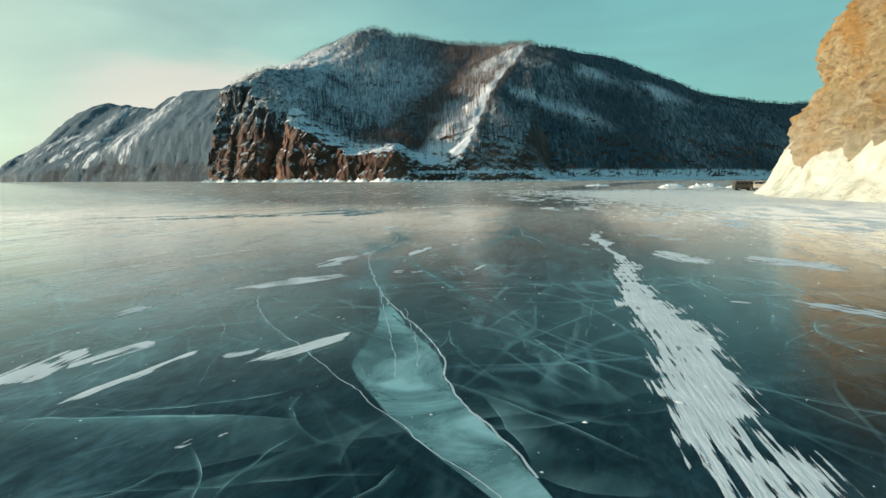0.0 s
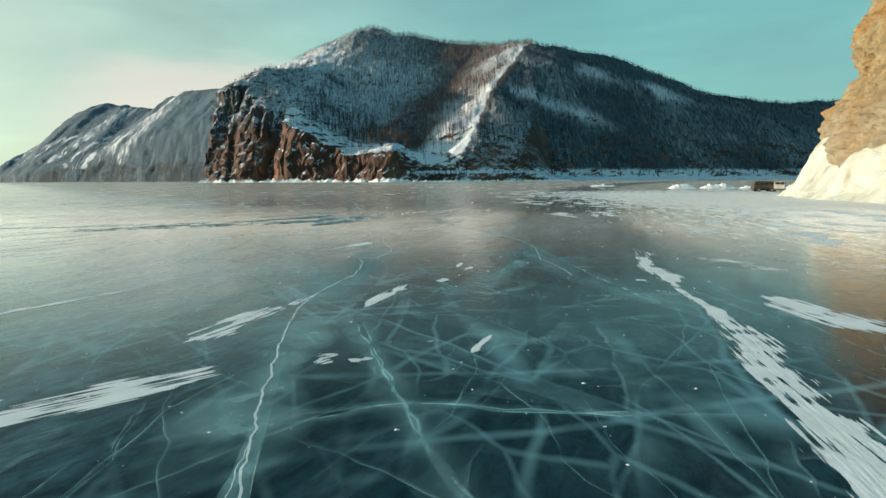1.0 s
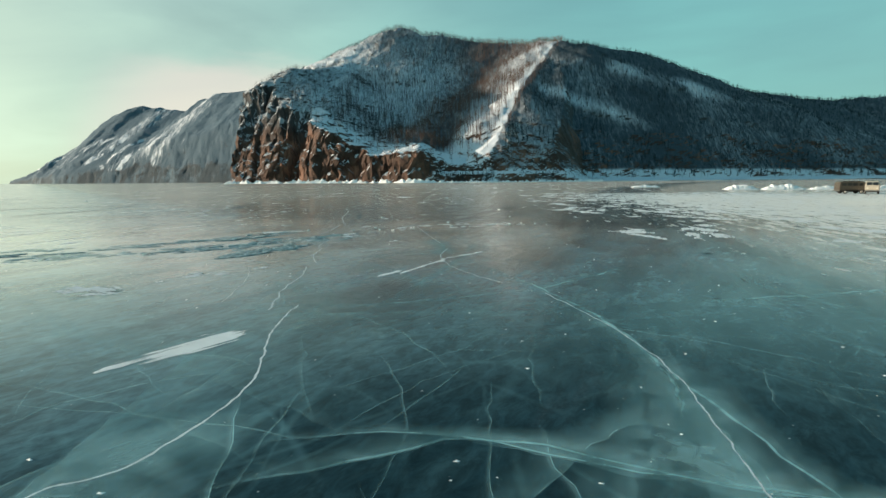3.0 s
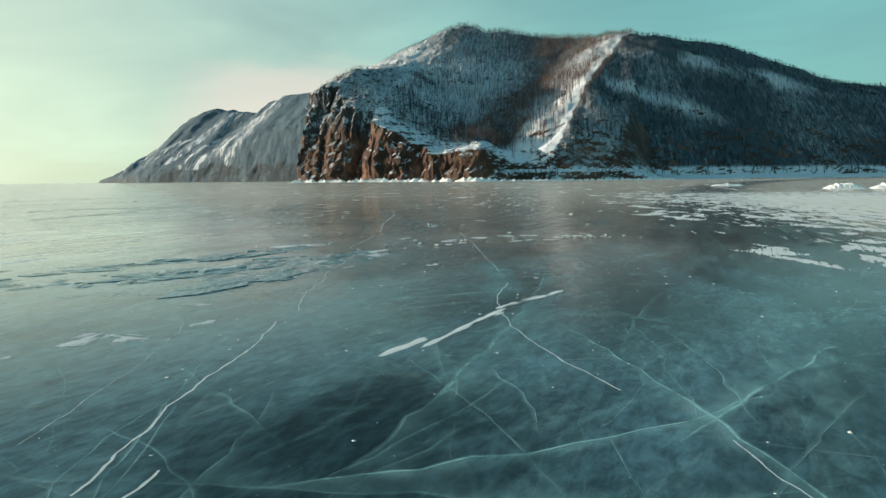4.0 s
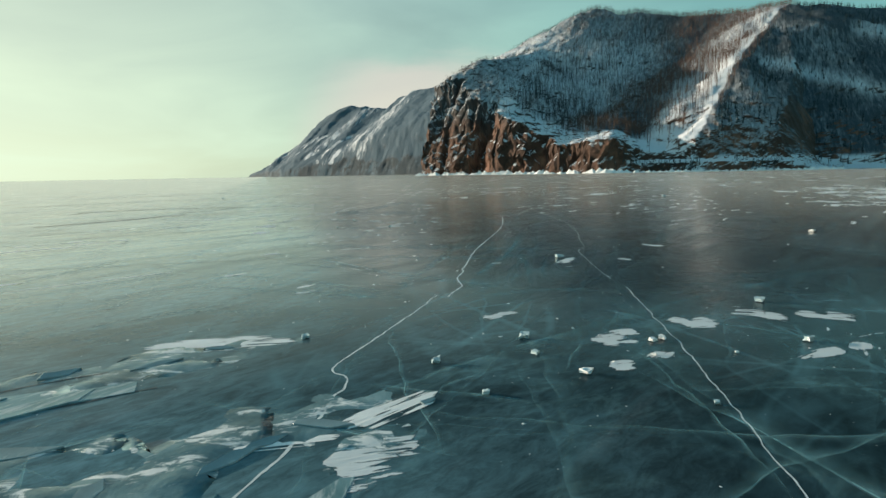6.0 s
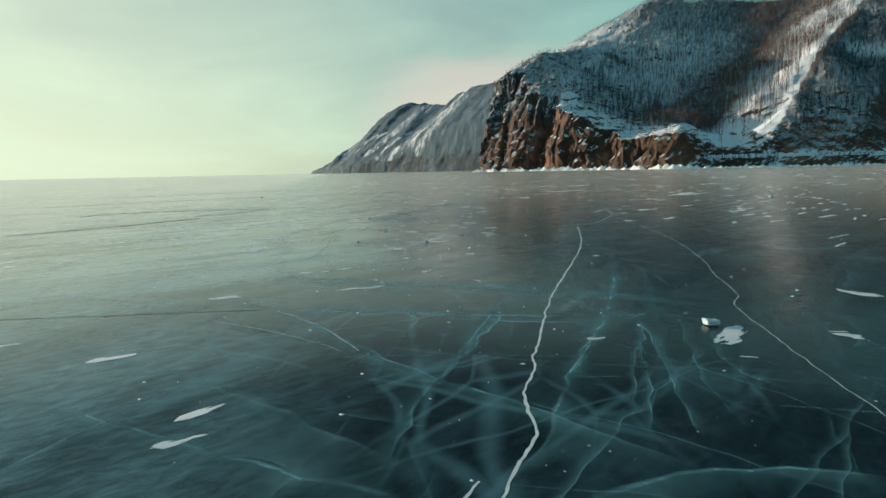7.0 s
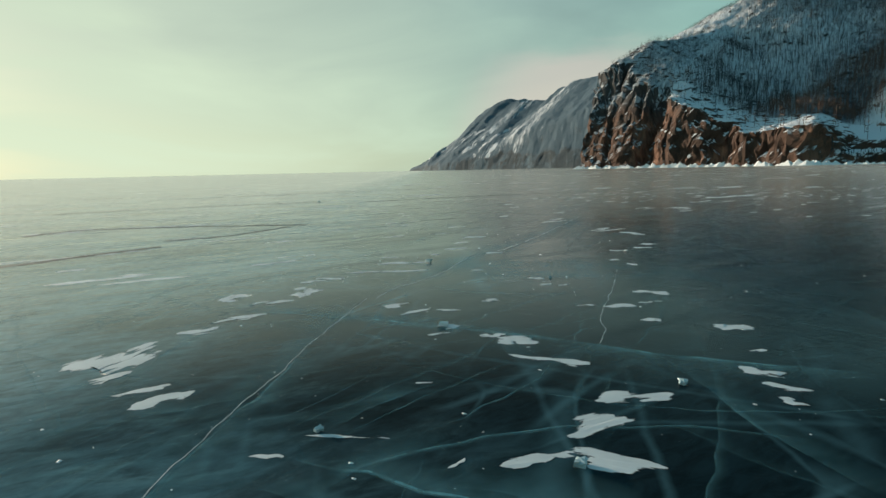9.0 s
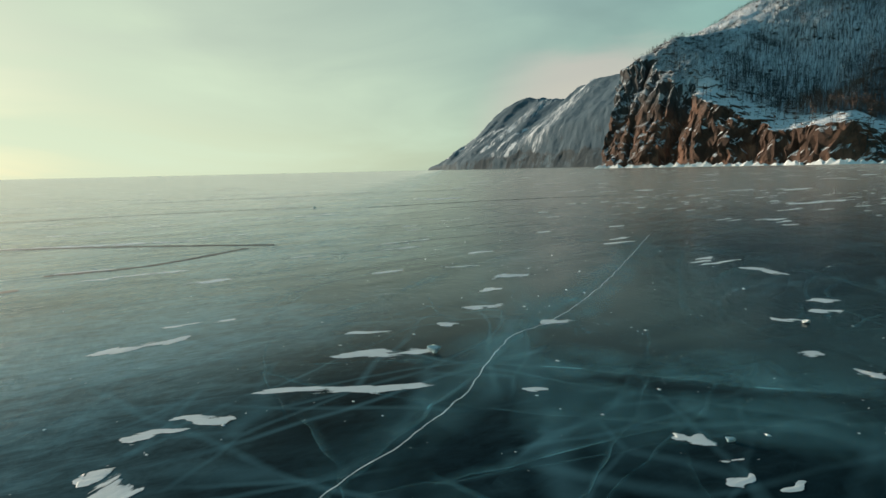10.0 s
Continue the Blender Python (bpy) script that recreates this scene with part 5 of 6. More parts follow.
snow_patch((-3.77, 57.71), (-3.54, 57.76), 0.06)
snow_patch((-7.37, 42.95), (-6.49, 44.67), 0.48)
snow_patch((-3.58, 4.67), (-2.89, 6.67), 0.20)
snow_patch((-17.50, 77.91), (-17.18, 77.83), 0.40)
snow_patch((6.40, 20.69), (6.64, 20.60), 0.25)
snow_patch((-3.96, 46.37), (-3.30, 46.87), 0.80)
snow_patch((-16.14, 74.56), (-15.46, 74.69), 0.40)
snow_patch((-5.87, 57.60), (-5.63, 57.87), 0.17)
snow_patch((-22.02, 70.30), (-22.16, 71.03), 0.69)
snow_patch((-13.45, 71.54), (-13.31, 71.76), 0.23)
snow_patch((-2.36, 6.39), (-1.95, 6.81), 0.38)
snow_patch((-18.10, 78.16), (-17.86, 78.39), 0.34)
snow_patch((-22.90, 69.09), (-23.21, 69.79), 0.80)
snow_patch((-24.13, 75.16), (-23.57, 75.72), 0.34)
snow_patch((-5.17, 46.34), (-4.25, 46.94), 0.34)
snow_patch((-12.04, 53.67), (-11.72, 54.22), 0.23)
snow_patch((-23.27, 76.51), (-22.98, 76.72), 0.23)
snow_patch((-4.10, 58.20), (-3.71, 59.30), 0.40)
snow_patch((-21.85, 77.59), (-21.36, 78.02), 0.34)
snow_patch((-4.82, 5.24), (-4.77, 6.75), 0.38)
snow_patch((-4.18, 47.03), (-3.69, 48.19), 0.29)
snow_patch((-4.33, 5.94), (-3.85, 7.20), 0.31)
snow_patch((0.10, 36.16), (1.18, 38.82), 0.15)
snow_patch((-18.62, 62.80), (-18.97, 63.89), 0.80)
snow_patch((-14.13, 72.63), (-13.61, 72.77), 0.40)
snow_patch((-7.70, 66.01), (-7.53, 66.10), 0.14)
snow_patch((-2.46, 59.40), (-2.18, 59.50), 0.46)
snow_patch((-6.09, 34.70), (-6.05, 34.84), 0.34)
snow_patch((-23.60, 77.70), (-23.18, 78.37), 0.40)
snow_patch((-5.63, 35.34), (-5.58, 36.18), 0.63)
snow_patch((-18.80, 80.11), (-18.28, 80.16), 0.34)
snow_patch((-18.37, 81.02), (-17.89, 81.34), 0.34)
snow_patch((1.07, 38.81), (2.37, 40.87), 0.15)
snow_patch((-2.13, 50.88), (-1.60, 51.20), 0.80)
snow_patch((-8.53, 48.43), (-6.62, 49.47), 0.40)
snow_patch((-2.95, 27.94), (-1.82, 29.98), 0.31)
snow_patch((-13.88, 57.34), (-13.32, 57.69), 0.34)
snow_patch((-18.56, 81.85), (-17.96, 82.19), 0.34)
snow_patch((-5.43, 8.96), (-5.20, 9.79), 0.50)
snow_patch((-5.64, 38.42), (-4.97, 38.50), 0.29)
snow_patch((-20.71, 65.59), (-21.24, 66.87), 1.03)
snow_patch((8.66, 18.50), (8.94, 15.44), 0.75)
snow_patch((7.03, 10.12), (7.39, 9.89), 0.15)
snow_patch((8.44, 10.27), (9.14, 8.52), 0.88)
snow_patch((-4.12, 51.60), (-3.75, 52.32), 0.46)
snow_patch((-24.76, 80.30), (-24.51, 81.52), 0.46)
snow_patch((-1.04, 52.37), (-0.34, 52.77), 0.69)
snow_patch((-2.02, 63.21), (-1.35, 62.74), 0.40)
snow_patch((0.99, 53.81), (1.93, 53.64), 0.69)
snow_patch((-26.86, 81.04), (-26.11, 81.72), 0.34)
snow_patch((-20.34, 85.13), (-19.16, 84.59), 0.46)
snow_patch((3.77, 55.16), (4.22, 54.28), 0.17)
snow_patch((-26.29, 72.16), (-26.31, 73.57), 0.57)
snow_patch((-0.01, 53.38), (0.77, 53.52), 0.80)
snow_patch((-9.07, 31.36), (-8.71, 32.22), 1.38)
snow_patch((-7.79, 34.05), (-6.18, 33.14), 1.03)
snow_patch((-30.54, 68.58), (-30.23, 69.19), 0.46)
snow_patch((11.11, 16.88), (12.23, 13.95), 1.00)
snow_patch((-5.41, 36.02), (-4.52, 35.99), 0.57)
snow_patch((-9.56, 13.84), (-6.53, 19.34), 0.19)
snow_patch((14.48, 35.55), (14.25, 32.87), 0.92)
snow_patch((-33.96, 68.15), (-32.77, 72.54), 0.57)
snow_patch((-26.22, 63.74), (-24.78, 65.44), 0.46)
snow_patch((-35.43, 74.30), (-34.83, 75.71), 0.69)
snow_patch((9.97, 24.66), (11.16, 22.13), 1.12)
snow_patch((-43.83, 71.56), (-43.27, 73.99), 0.92)
snow_patch((-44.54, 73.94), (-39.63, 80.13), 0.80)
snow_patch((-1.80, 6.15), (-0.70, 7.65), 0.36)
snow_band([(8.5, 27.4, 0.2), (8.3, 25.7, 0.5), (7.6, 23.4, 0.4), (7.4, 21.1, 0.5), (7.15, 20.2, 0.25), (6.95, 18.8, 0.15), (6.85, 17.4, 0.25), (6.40, 15.2, 0.62), (5.9, 13.5, 0.68), (5.6, 12.0, 0.62), (5.3, 10.7, 0.66),
           (5.15, 9.8, 0.85), (4.83, 7.3, 0.9), (4.25, 4.85, 1.0), (3.9, 3.9, 0.9), (3.85, 2.9, 0.75), (3.7, 1.2, 0.7), (3.3, -2, 0.8), (3, -6, 0.5)])
# loose ice blocks
ice_block((-1.29, 43.15), 0.0372)
ice_block((-14.08, 67.25), 0.124)
ice_block((-18.28, 74.93), 0.0744)
ice_block((-17.90, 70.22), 0.124)
ice_block((-16.55, 66.33), 0.0868)
ice_block((-13.87, 69.75), 0.1116)
ice_block((-11.89, 66.27), 0.0744)
ice_block((-22.37, 75.34), 0.1612)
ice_block((-4.21, 59.27), 0.1984)
ice_block((-18.29, 80.07), 0.093)
ice_block((-6.52, 49.62), 0.124)
ice_block((-3.19, 50.73), 0.155)
ice_block((3.49, 53.16), 0.1364)
ice_block((0.55, 54.57), 0.155)
ice_block((4.58, 59.91), 0.124)
ice_block((4.20, 68.83), 0.186)
ice_block((-51.37, 95.69), 0.248)
ice_block((-1.81, 100.40), 0.31)
fracture_net()


def wheel_tracks():
    """Long faint scuffs that vehicles have left on the ice."""
    rng = random.Random(9)
    verts, faces, fade = [], [], []
    for i in range(26):
        o = rng.gauss(0, 1.6)
        pts = [(4.2 + o * 0.8, 12), (7.6 + o, 32), (10.8 + o, 50), (17 + o * 1.3, 80), (27 + o * 1.6, 112), (45 + o * 2, 175)]
        k = rng.choice((0, 1, 2))
        v, f, d = fracture_strip(pts[k:k + rng.choice((3, 4, 6))], rng.choice((0.1, 0.16)), 901 + i, 0.00062 + 0.000006 * i, rng.uniform(0.12, 0.35))
        base = len(verts)
        verts += v
        faces += [tuple(base + n for n in q) for q in f]
        fade += d
    me = mesh_of("wheel_tracks", verts, faces, MILK, True)
    fade_of(me, fade)
    tagged(child("wheel_tracks", me, ground, "faint pale wheel tracks on the ice"), kind="stuff")


wheel_tracks()


def drift_field(name, spots, label, seed):
    """Many small scoured drifts along the wind, joined."""
    rng = random.Random(seed)
    verts, faces, fade = [], [], []
    for i, (x, y, length, breadth) in enumerate(spots):
        lane = np.interp(y, (0, 20, 40, 55, 70), (1.2, 2.2, -0.5, -7, -17))
        if y < 82 and abs(x - lane) < 7:
            continue
        a = radians(70 + rng.gauss(0, 7)) if x < 8 else radians(88 + rng.gauss(0, 16))
        m = pose(x, y, 0.0, 0, 0, math.degrees(a))
        n = max(8, min(30, int(length / 0.15)))
        v, f, d = snow_sheet([m @ Vector((length * (k / n - 0.5), 0, 0)) for k in range(n + 1)], [breadth] * (n + 1), i * 1.7)
        v = [(p[0], p[1], p[2] - 0.0005 + 0.00003 * (i % 15)) for p in v]
        if not mark(v, 3):
            continue
        base = len(verts)
        verts += v
        faces += [tuple(base + k for k in q) for q in f]
        fade += d
    me = mesh_of(name, verts, faces, DRIFT, True)
    fade_of(me, fade)
    return tagged(new(name, me), label, "snow", kind="stuff")


rng = random.Random(21)
spots = []
for i in range(1500):       # towards the rock
    x, y = rng.uniform(9, 52), rng.uniform(14, 125)
    if rng.random() < 0.2 + (x - 8) / 40 and math.hypot((x - 77) / 29, (y - 62) / 33) > 1:
        spots.append((x, y, rng.uniform(1.2, 6.0), rng.uniform(0.4, 1.9)))
drift_field("scoured_snow", spots, "streaky white snow scoured by wind over the ice", 22)
spots = [(rng.uniform(-140, 60), rng.uniform(95, 420), rng.uniform(2, 9), rng.uniform(0.3, 1.5)) for i in range(420)]
spots += [(rng.uniform(-90, -16), rng.uniform(55, 110), rng.uniform(0.8, 3.5), rng.uniform(0.12, 0.5)) for i in range(210)]
spots += [(rng.uniform(-40, -4), rng.uniform(-2, 52), rng.uniform(1.2, 7), rng.uniform(0.07, 0.35)) for i in range(420)]
spots += [(rng.uniform(-4, 20), rng.uniform(50, 110), rng.uniform(0.4, 2.0), rng.uniform(0.08, 0.3)) for i in range(70)]
spots += [(rng.uniform(-36, 2), rng.uniform(76, 135), rng.uniform(0.5, 2.0), rng.uniform(0.10, 0.34)) for i in range(420)]
drift_field("scoured_snow", spots, "thin streaks of snow on open ice", 23)



def crumbs():
    """Crumbs of snow and splinters of ice, a few centimetres wide, strewn along the route."""
    rng = random.Random(51)
    verts, faces = [], []
    for i in range(1500):
        y = rng.uniform(0, 100)
        x = np.interp(y, (0, 20, 40, 55, 70, 105), (1.2, 2.2, -0.5, -7, -17, -36)) + rng.gauss(0, 7)
        x, y = x + rng.gauss(0, 0.3), y + rng.gauss(0, 0.3)
        s = rng.choice((0.006, 0.008, 0.01, 0.02)) * rng.uniform(0.7, 1.4)
        base, turn = len(verts), rng.uniform(0, 3)
        for k in range(4):
            a = turn + k * 1.571 + rng.uniform(-0.4, 0.4)
            verts.append((x + s * 1.5 * math.cos(a), y + s * math.sin(a), 0.001))
        verts.append((x, y, 0.002 + s * rng.uniform(0.2, 0.6)))
        faces += [(base + k, base + (k + 1) % 4, base + 4) for k in range(4)]
    tagged(new("snow_crumbs", mesh_of("snow_crumbs", verts, faces, SNOW)), "white crumbs of snow and ice strewn about", "snow", kind="stuff")


crumbs()

# ---- old pressure crack: tilted slabs and drifts ----


def ice_slab(x, y, size, thick, tilt, turn):
    global count
    count += 1
    rng = random.Random(count)
    bm = bmesh.new()
    n = rng.randint(4, 6)
    ring = []
    for k in range(n):
        a = 6.283 * (k + rng.uniform(-0.25, 0.25)) / n
        r = size * rng.uniform(0.45, 1.0)
        ring.append((r * math.cos(a), 0.3 * r * math.sin(a)))
    low = [bm.verts.new((px, py, 0)) for px, py in ring]
    top = [bm.verts.new((px * 0.97, py * 0.97, thick)) for px, py in ring]
    bm.faces.new(low[::-1])
    bm.faces.new(top)
    for k in range(n):
        bm.faces.new((low[k], low[(k + 1) % n], top[(k + 1) % n], top[k]))
    bmesh.ops.bevel(bm, geom=bm.edges[:], offset=thick * 0.18, segments=1, affect="EDGES")
    me = bpy.data.meshes.new("ice_slab")
    bm.to_mesh(me)
    bm.free()
    me.materials.append(SLAB)
    ob = tagged(new("ice_slab", me), "thin tilted slab of blue-green ice pushed up along a crack", "ice slab", "slabs of the pressure crack")
    ob.matrix_world = pose(x, y, -thick * 0.45 + 0.3 * size * abs(math.sin(radians(tilt))) * 0.5, tilt, 0, turn)


def pressure_ridge(points, width, height, seed):
    """Broken ice heaved up along a crack: facetted, with low steps."""
    path = curve(points, 0.14, 0.15, seed)
    across = np.linspace(-1, 1, 23)
    verts = []
    for i, (q, n) in enumerate(sides(path)):
        end = min(1.0, 8 * min(i, len(path) - 1 - i) / len(path))
        p = np.array(q)[None, :2] + np.array(n)[None, :2] * (across * width / 2)[:, None]
        big = fract(p[:, 0] * 1.1 + p[:, 1] * 0.5, p[:, 1] * 1.1 - p[:, 0] * 0.5, 0, 3, int(seed), True)
        cells = fract(np.floor(p[:, 0] * 2.2 + big), np.floor(p[:, 1] * 1.6), 0.5, 1, int(seed) + 4)
        z = height * end * (1 - across ** 2) ** 0.8 * (0.7 * big + 0.25 * cells + 0.05) - 0.012
        verts += [(x, y, h) for (x, y), h in zip(p, np.where(np.abs(across) == 1, -0.02, z))]
    me = mesh_of("pressure_ridge", verts, grid_faces(len(path), len(across)), HEAVED, True)
    tagged(new("pressure_ridge", me), "low ridge of broken ice dusted with snow along a crack", "ice ridge", "ridges of heaved ice")


pressure_ridge([(-20, 36.0), (-14.5, 38.4), (-9.6, 40.9), (-7.6, 42.7), (-6.2, 44.6), (-4.6, 46.6), (-3.6, 48.4)], 2.4, 0.075, 61)
pressure_ridge([(-26, 37.5), (-18, 40.0), (-12, 42.6), (-9.5, 45.4), (-7.3, 48.6), (-5.9, 50.2)], 1.6, 0.055, 67)
pressure_ridge([(-7.2, 41.2), (-5.6, 42.3), (-4.6, 43.3), (-3.9, 44.0)], 1.1, 0.06, 73)


def ice_plate(x, y, size, turn, lift, tilt):
    """A wide flat plate of milky ice pushed over its neighbour, one edge standing free."""
    global count
    count += 1
    dice = random.Random(count)
    n = dice.randint(5, 7)
    bm = bmesh.new()
    ring = []
    for k in range(n):
        a = 6.283 * (k + dice.uniform(-0.3, 0.3)) / n
        r = size * dice.uniform(0.65, 1.1)
        ring.append((1.5 * r * math.cos(a), 0.62 * r * math.sin(a)))
    low = [bm.verts.new((px * 0.99, py * 0.99, -0.09)) for px, py in ring]
    top = [bm.verts.new((px, py, 0)) for px, py in ring]
    bm.faces.new(low[::-1])
    bm.faces.new(top)
    for k in range(n):
        bm.faces.new((low[k], low[(k + 1) % n], top[(k + 1) % n], top[k]))
    bmesh.ops.bevel(bm, geom=[e for e in bm.edges if all(v in top for v in e.verts)], offset=0.008, segments=1, affect="EDGES")
    me = bpy.data.meshes.new("ice_plate")
    bm.to_mesh(me)
    bm.free()
    me.materials.append(PLATE)
    ob = tagged(new("ice_plate", me), "wide flat plate of milky teal ice pushed up along a crack", "ice plate", "plates of the pressure crack")
    ob.matrix_world = pose(x, y, lift, tilt, 0, turn)


rng = random.Random(37)
for (ax, ay), (bx, by), many, big in (((-6.6, 39.6), (-4.6, 42.6), 5, 0.75), ((-9.5, 40.6), (-6.2, 43.6), 6, 0.9), ((-11.2, 43.2), (-7.9, 46.9), 7, 0.8), ((-5.6, 43.4), (-3.9, 46.0), 4, 0.5), ((-17, 38.4), (-10.5, 42.6), 6, 0.8)):
    for i in range(many):
        f = (i + rng.uniform(0.2, 0.8)) / many
        ice_plate(ax + f * (bx - ax) + rng.gauss(0, 0.25), ay + f * (by - ay) + rng.gauss(0, 0.25), big * rng.uniform(0.6, 1.3), math.degrees(math.atan2(by - ay, bx - ax)) + rng.gauss(0, 16),
                  rng.uniform(0.004, 0.016), -rng.uniform(0.8, 3.0))
rng = random.Random(31)
for (ax, ay), (bx, by), many, big in (((-9.6, 40.6), (-6.2, 44.7), 9, 0.5), ((-6.2, 44.7), (-3.8, 48.1), 6, 0.35), ((-11.5, 43.0), (-7.2, 48.7), 8, 0.35)):
    for i in range(many):
        f = (i + rng.random()) / many
        ice_slab(ax + f * (bx - ax) + rng.gauss(0, 0.3), ay + f * (by - ay) + rng.gauss(0, 0.35), big * rng.uniform(0.5, 1.5), rng.uniform(0.02, 0.04), rng.uniform(4, 20),
                 math.degrees(math.atan2(by - ay, bx - ax)) + rng.gauss(0, 25))
for i in range(20):         # broken pieces where the crack runs out
    f = rng.random()
    ice_block((-3.6 + 10 * f + rng.gauss(0, 0.7), 48.6 + 5.6 * f ** 0.7 + rng.gauss(0, 0.5)), rng.choice((0.05, 0.07, 0.1, 0.14)))
for i in range(16):
    f = rng.random()
    x, y, a = -3.6 + 9 * f + rng.gauss(0, 0.6), 48.6 + 5.4 * f ** 0.7 + rng.gauss(0, 0.5), rng.gauss(0.9, 0.5)
    r = rng.uniform(0.15, 0.45)
    snow_patch((x - r * math.cos(a), y - r * math.sin(a)), (x + r * math.cos(a), y + r * math.sin(a)), rng.uniform(0.15, 0.4))
for points in ([(-12.6, 41.6), (-10.4, 43.3), (-8.9, 44.6), (-7.7, 46.2), (-7.0, 47.2)], [(-10.2, 44.2), (-9.1, 45.9), (-8.0, 47.6)], [(-7.0, 42.0), (-5.6, 43.0), (-5.0, 43.6)],
               [(0.9, 48.6), (2.4, 47.6), (4.2, 46.5)], [(-22, 50.5), (-15.5, 54.8), (-12.0, 57.0)]):
    crack(points, 0.045, LEAD_AND_SHADE, "narrow dark lead in the ice")
# dark strips put in for the shade along low ridges on the ice
for points, width in (([(-34.1, 62.8), (-33.2, 67.7), (-33.4, 70.2), (-33.5, 73.0)], 0.5), ([(-43.2, 71.4), (-43.9, 74.2), (-40.2, 77.9), (-35.3, 81.4)], 0.6), ([(-35.2, 74.0), (-34.5, 76.6), (-35.4, 80.3)], 0.4), ([(-60, 78), (-57, 88), (-52, 97)], 0.6),
                      ([(-75, 92), (-70, 110), (-62, 128)], 0.9), ([(-48, 98), (-43, 110), (-36, 121)], 0.6)):
    crack(points, width, LEAD_AND_SHADE, "long dark strip put in for the shade of a low ice ridge")

# ---- ice hummocks and shore rubble ----


def hummock(x, y, length, height, seed):
    n, m = 34, 10
    u, w = np.meshgrid(np.linspace(-1, 1, n), np.linspace(-1, 1, m))
    prof = np.clip(1 - np.abs(u) ** 3, 0, 1) * np.clip(1 - w * w, 0, 1)
    z = height * prof * (0.55 + 0.7 * np.abs(fract(u * 5 + seed, w * 2, seed, 4, 7))) - 0.05
    gx, gy = u * length / 2 + fract(u * 9, w * 3, seed, 2, 8) * 0.4, w * height * 1.3
    me = mesh_of("ice_hummock", np.stack([gx, gy, z], -1).reshape(-1, 3), grid_faces(m, n), SNOW)
    ob = tagged(new("ice_hummock", me), "low jagged hummock of white ice and snow", "ice hummock", "hummocks along the shore")
    ob.location = (x, y, 0)


for x, y, length, height in ((60.5, 149, 7, 1.5), (68.5, 147, 9, 1.5), (76, 144, 8, 1.0), (86, 142, 9, 1.1), (52, 190, 9, 0.9)):
    hummock(x, y, length, height, x)
rng = random.Random(41)
verts, faces = [], []
for i in range(520):
    x = rng.uniform(-305, 140)
    y = float(shore_y(x)) - rng.uniform(-1.5, 7)
    s = rng.uniform(0.5, 2.6) * (1.5 if x < -40 else 0.9)
    base = len(verts)
    turn = rng.uniform(0, 3)
    for k in range(5):
        a = turn + k * 1.257
        r = s * rng.uniform(0.6, 1.3)
        verts.append((x + r * 1.6 * math.cos(a), y + r * math.sin(a), -0.1))
    verts.append((x + rng.uniform(-0.4, 0.4) * s, y, s * rng.uniform(0.5, 1.4)))
    faces += [(base + k, base + (k + 1) % 5, base + 5) for k in range(5)]
tagged(new("shore_ice", mesh_of("shore_ice", verts, faces, SNOW)), "heaped white ice rubble along the shoreline", "ice rubble", kind="stuff")

# ---- shrubs on the bank ----
rng = np.random.default_rng(8)
n = 260
x = rng.uniform(-46, 92, n)
x = x[(x < 22) | (x > 48)]
y = shore_y(x) + rng.uniform(1, 9, len(x))
tagged(woods("shrubs", np.stack([x, y], -1), headland_height(x, y) - 0.5, rng.uniform(2.5, 6, len(x)), PINE, "pine", 16), "black evergreen shrubs on the low bank", "shrubs", kind="stuff")
x = rng.uniform(78, 150, 420)
y = shore_y(x) + rng.uniform(6, 34, 420)
tagged(woods("willow_scrub", np.stack([x, y], -1), headland_height(x, y), rng.uniform(1.5, 3.2, 420), TWIG, "larch", 17), "reddish leafless willow scrub on the beach", "shrubs", kind="stuff")

# ---- two vans parked at the rock ----
GLASS = plain("dark_window_glass", (0.015, 0.02, 0.022), 0.08, 0, 0.1)
RUBBER = plain("black_tyre_rubber", (0.02, 0.02, 0.02), 0.85)
RIM = plain("pale_steel_rim", (0.55, 0.54, 0.50), 0.45, 0.3)
CHROME = plain("grey_bumper_steel", (0.25, 0.25, 0.24), 0.4, 0.8)
LAMP = plain("headlight_glass", (0.75, 0.75, 0.7), 0.1)


def box(x0, x1, y0, y1, z0, z1, bevel=0.0, segments=2):
    bm = bmesh.new()
    bmesh.ops.create_cube(bm, size=1)
    for v in bm.verts:
        v.co = ((x0 + x1) / 2 + v.co.x * (x1 - x0), (y0 + y1) / 2 + v.co.y * (y1 - y0), (z0 + z1) / 2 + v.co.z * (z1 - z0))
    if bevel:
        bmesh.ops.bevel(bm, geom=bm.edges[:], offset=bevel, segments=segments, affect="EDGES")
    return bm


def wheel_bm(x, y, r, wide):
    bm = bmesh.new()
    bmesh.ops.create_cone(bm, cap_ends=True, segments=20, radius1=r, radius2=r, depth=wide, matrix=pose(x, y, r if r > 0.3 else 0.36, 90, 0, 0))
    bmesh.ops.bevel(bm, geom=bm.edges[:], offset=min(0.04, r * 0.15), segments=1, affect="EDGES")
    return bm


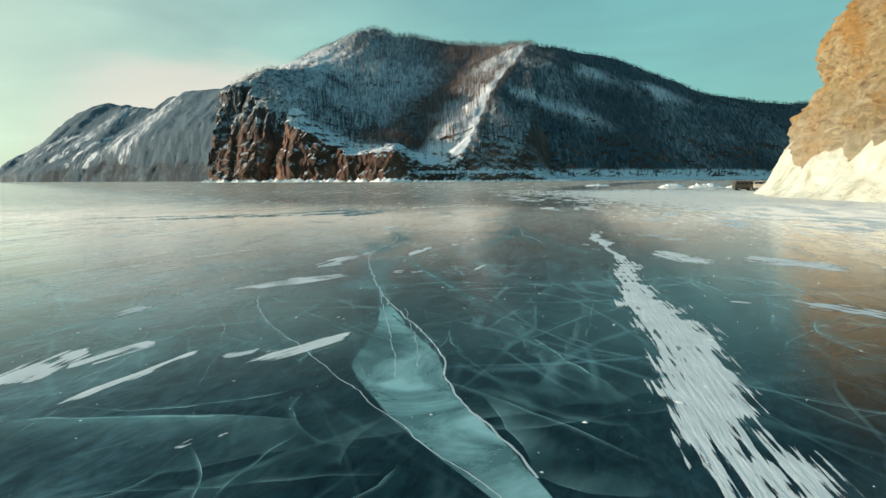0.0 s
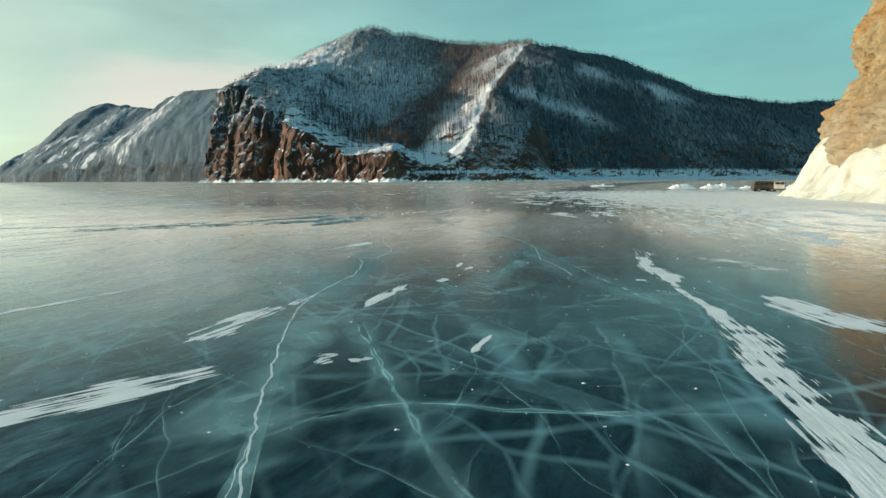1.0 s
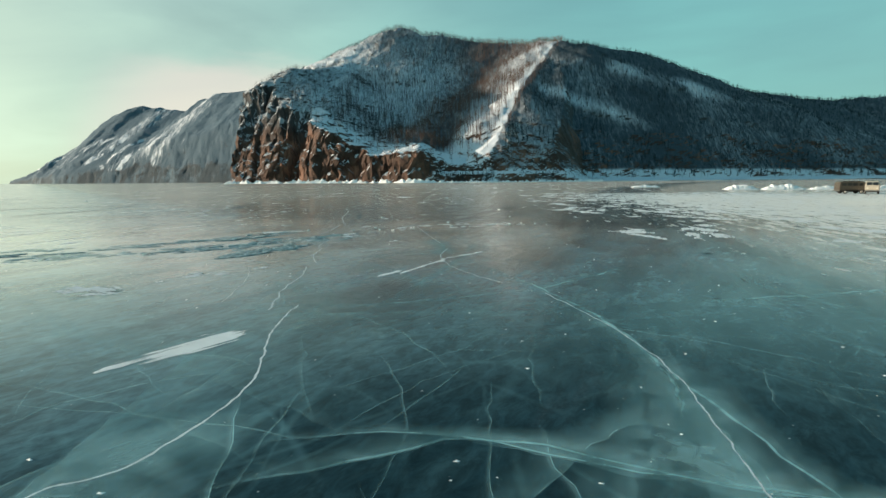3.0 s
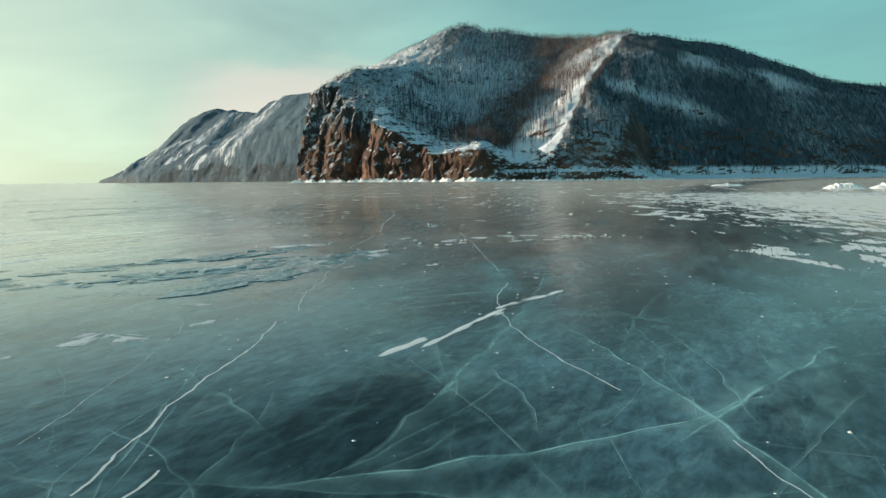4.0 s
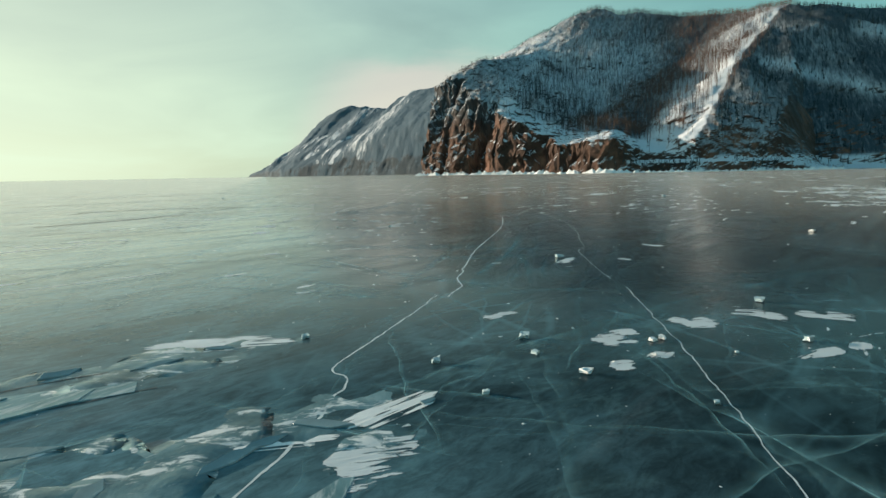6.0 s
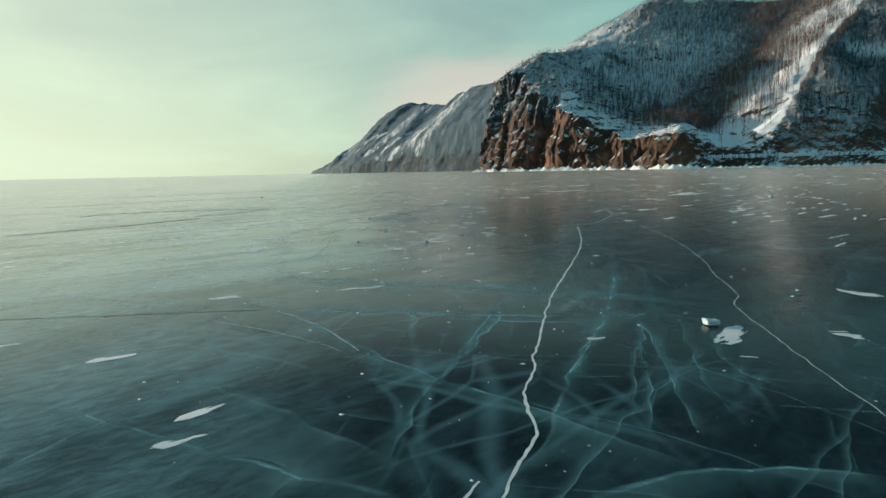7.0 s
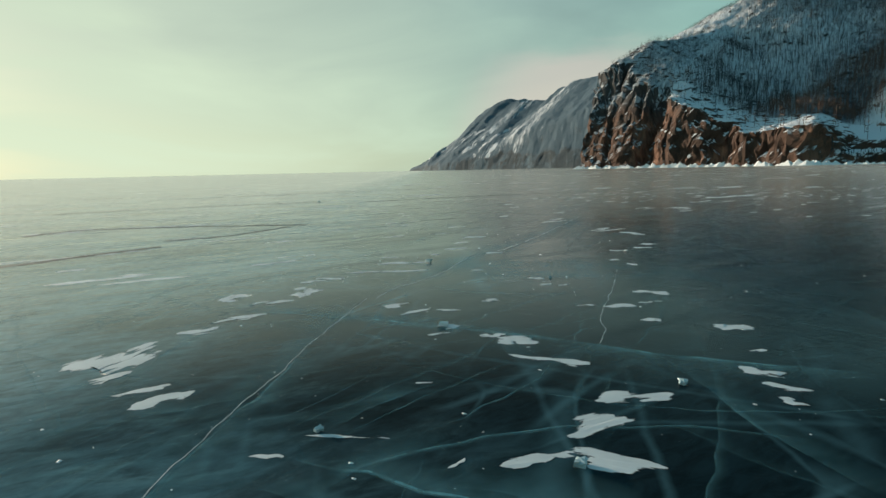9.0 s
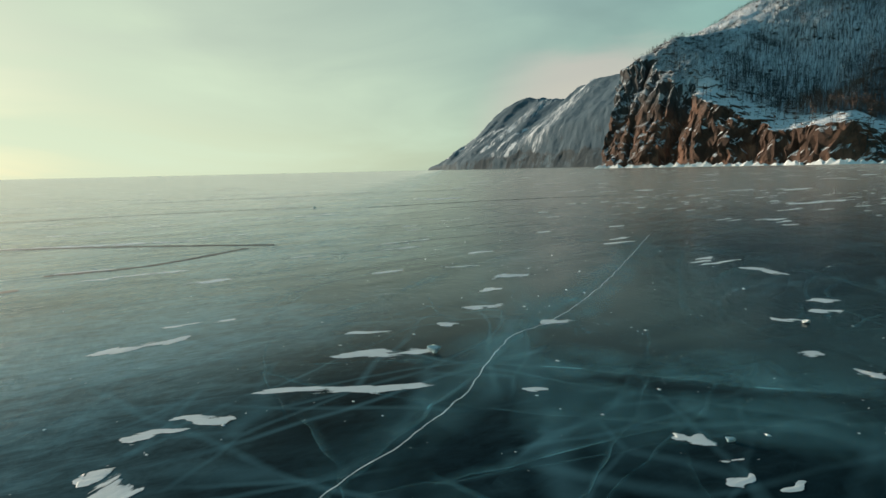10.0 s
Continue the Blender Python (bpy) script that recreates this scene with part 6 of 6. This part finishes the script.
def van(paint, label, m, open_rear):
    """A box-shaped off-road minibus, 4.4 m long; its nose points along +x."""
    root = tagged(new("van"), label, "van")
    side = ((-2.15, 0.62), (-2.18, 1.55), (-2.05, 2.02), (-1.6, 2.12), (1.1, 2.12), (1.55, 2.02), (1.95, 1.42), (2.12, 1.25), (2.18, 0.62))
    bm = bmesh.new()
    rings = [[bm.verts.new((x, s * (0.97 if z < 1.6 else 0.86), z)) for x, z in side] for s in (-1, 1)]
    bm.faces.new(rings[0])
    bm.faces.new(rings[1][::-1])
    for k in range(len(side)):
        j = (k + 1) % len(side)
        bm.faces.new((rings[0][k], rings[1][k], rings[1][j], rings[0][j]))
    bmesh.ops.recalc_face_normals(bm, faces=bm.faces[:])
    bmesh.ops.bevel(bm, geom=bm.edges[:], offset=0.07, segments=2, affect="EDGES")
    body = part("body", bm, paint, root)
    for s in (-1, 1):
        for x0, x1 in ((-1.85, -1.15), (-1.0, -0.3), (-0.15, 0.55), (0.85, 1.42)):
            part("side_window", box(x0, x1, s * 0.93 - 0.03, s * 0.93 + 0.03, 1.38, 1.82, 0.02), GLASS, body, "dark side window")
        part("door_handle", box(0.75, 0.9, s * 0.985 - 0.02, s * 0.985 + 0.02, 1.18, 1.22), CHROME, body)
        part("headlight", box(2.12, 2.2, s * 0.66 - 0.11, s * 0.66 + 0.11, 0.88, 1.08, 0.05), LAMP, body, "round pale headlight")
        part("tail_light", box(-2.22, -2.15, s * 0.8 - 0.05, s * 0.8 + 0.05, 0.85, 1.05, 0.01), TWIG, body)
        w = part("windscreen", box(-0.02, 0.02, s * 0.4 - 0.35, s * 0.4 + 0.35, -0.27, 0.27, 0.015), GLASS, body, "half of a split windscreen")
        w.matrix_local = pose(1.79, 0, 1.72, 0, -34, 0)
        for x in (-1.25, 1.2):
            t = part("wheel", wheel_bm(x, s * 0.86, 0.37, 0.22), RUBBER, root, "black tyre")
            part("rim", wheel_bm(x, s * 0.93, 0.2, 0.12), RIM, t, "pale steel rim")
    part("front_bumper", box(2.14, 2.3, -0.95, 0.95, 0.5, 0.66, 0.03), CHROME, root)
    part("rear_bumper", box(-2.3, -2.16, -0.95, 0.95, 0.5, 0.64, 0.03), CHROME, root)
    part("underbody", box(-2.0, 2.0, -0.7, 0.7, 0.32, 0.64, 0.04), RUBBER, root)
    part("roof_rack", box(-1.4, 0.8, -0.7, 0.7, 2.13, 2.17, 0.01), CHROME, root)
    if open_rear:
        # dark panel put in for the shaded cargo space; the body is closed
        part("cargo_opening", box(-2.2, -2.14, -0.7, 0.7, 0.8, 1.8, 0.02), GLASS, body, "dark panel for the shade inside the open tailgate")
        for s in (-1, 1):
            part("rear_door", box(-2.75, -2.17, s * 0.88 - 0.03, s * 0.88 + 0.03, 0.72, 1.95, 0.02), paint, root, "rear door standing open")
    root.matrix_world = m


# both scaled to 0.9 and placed to fit the camera's view
van(plain("dark_olive_van_paint", (0.075, 0.065, 0.05), 0.45), "dark olive off-road van parked on the ice", pose(59.7, 111.0, 0, 0, 0, -6) @ Matrix.Scale(0.9, 4), False)
van(plain("beige_grey_van_paint", (0.42, 0.38, 0.31), 0.45), "beige-grey off-road van with open rear doors", pose(62.0, 109.8, 0, 0, 0, 238) @ Matrix.Scale(0.9, 4), True)
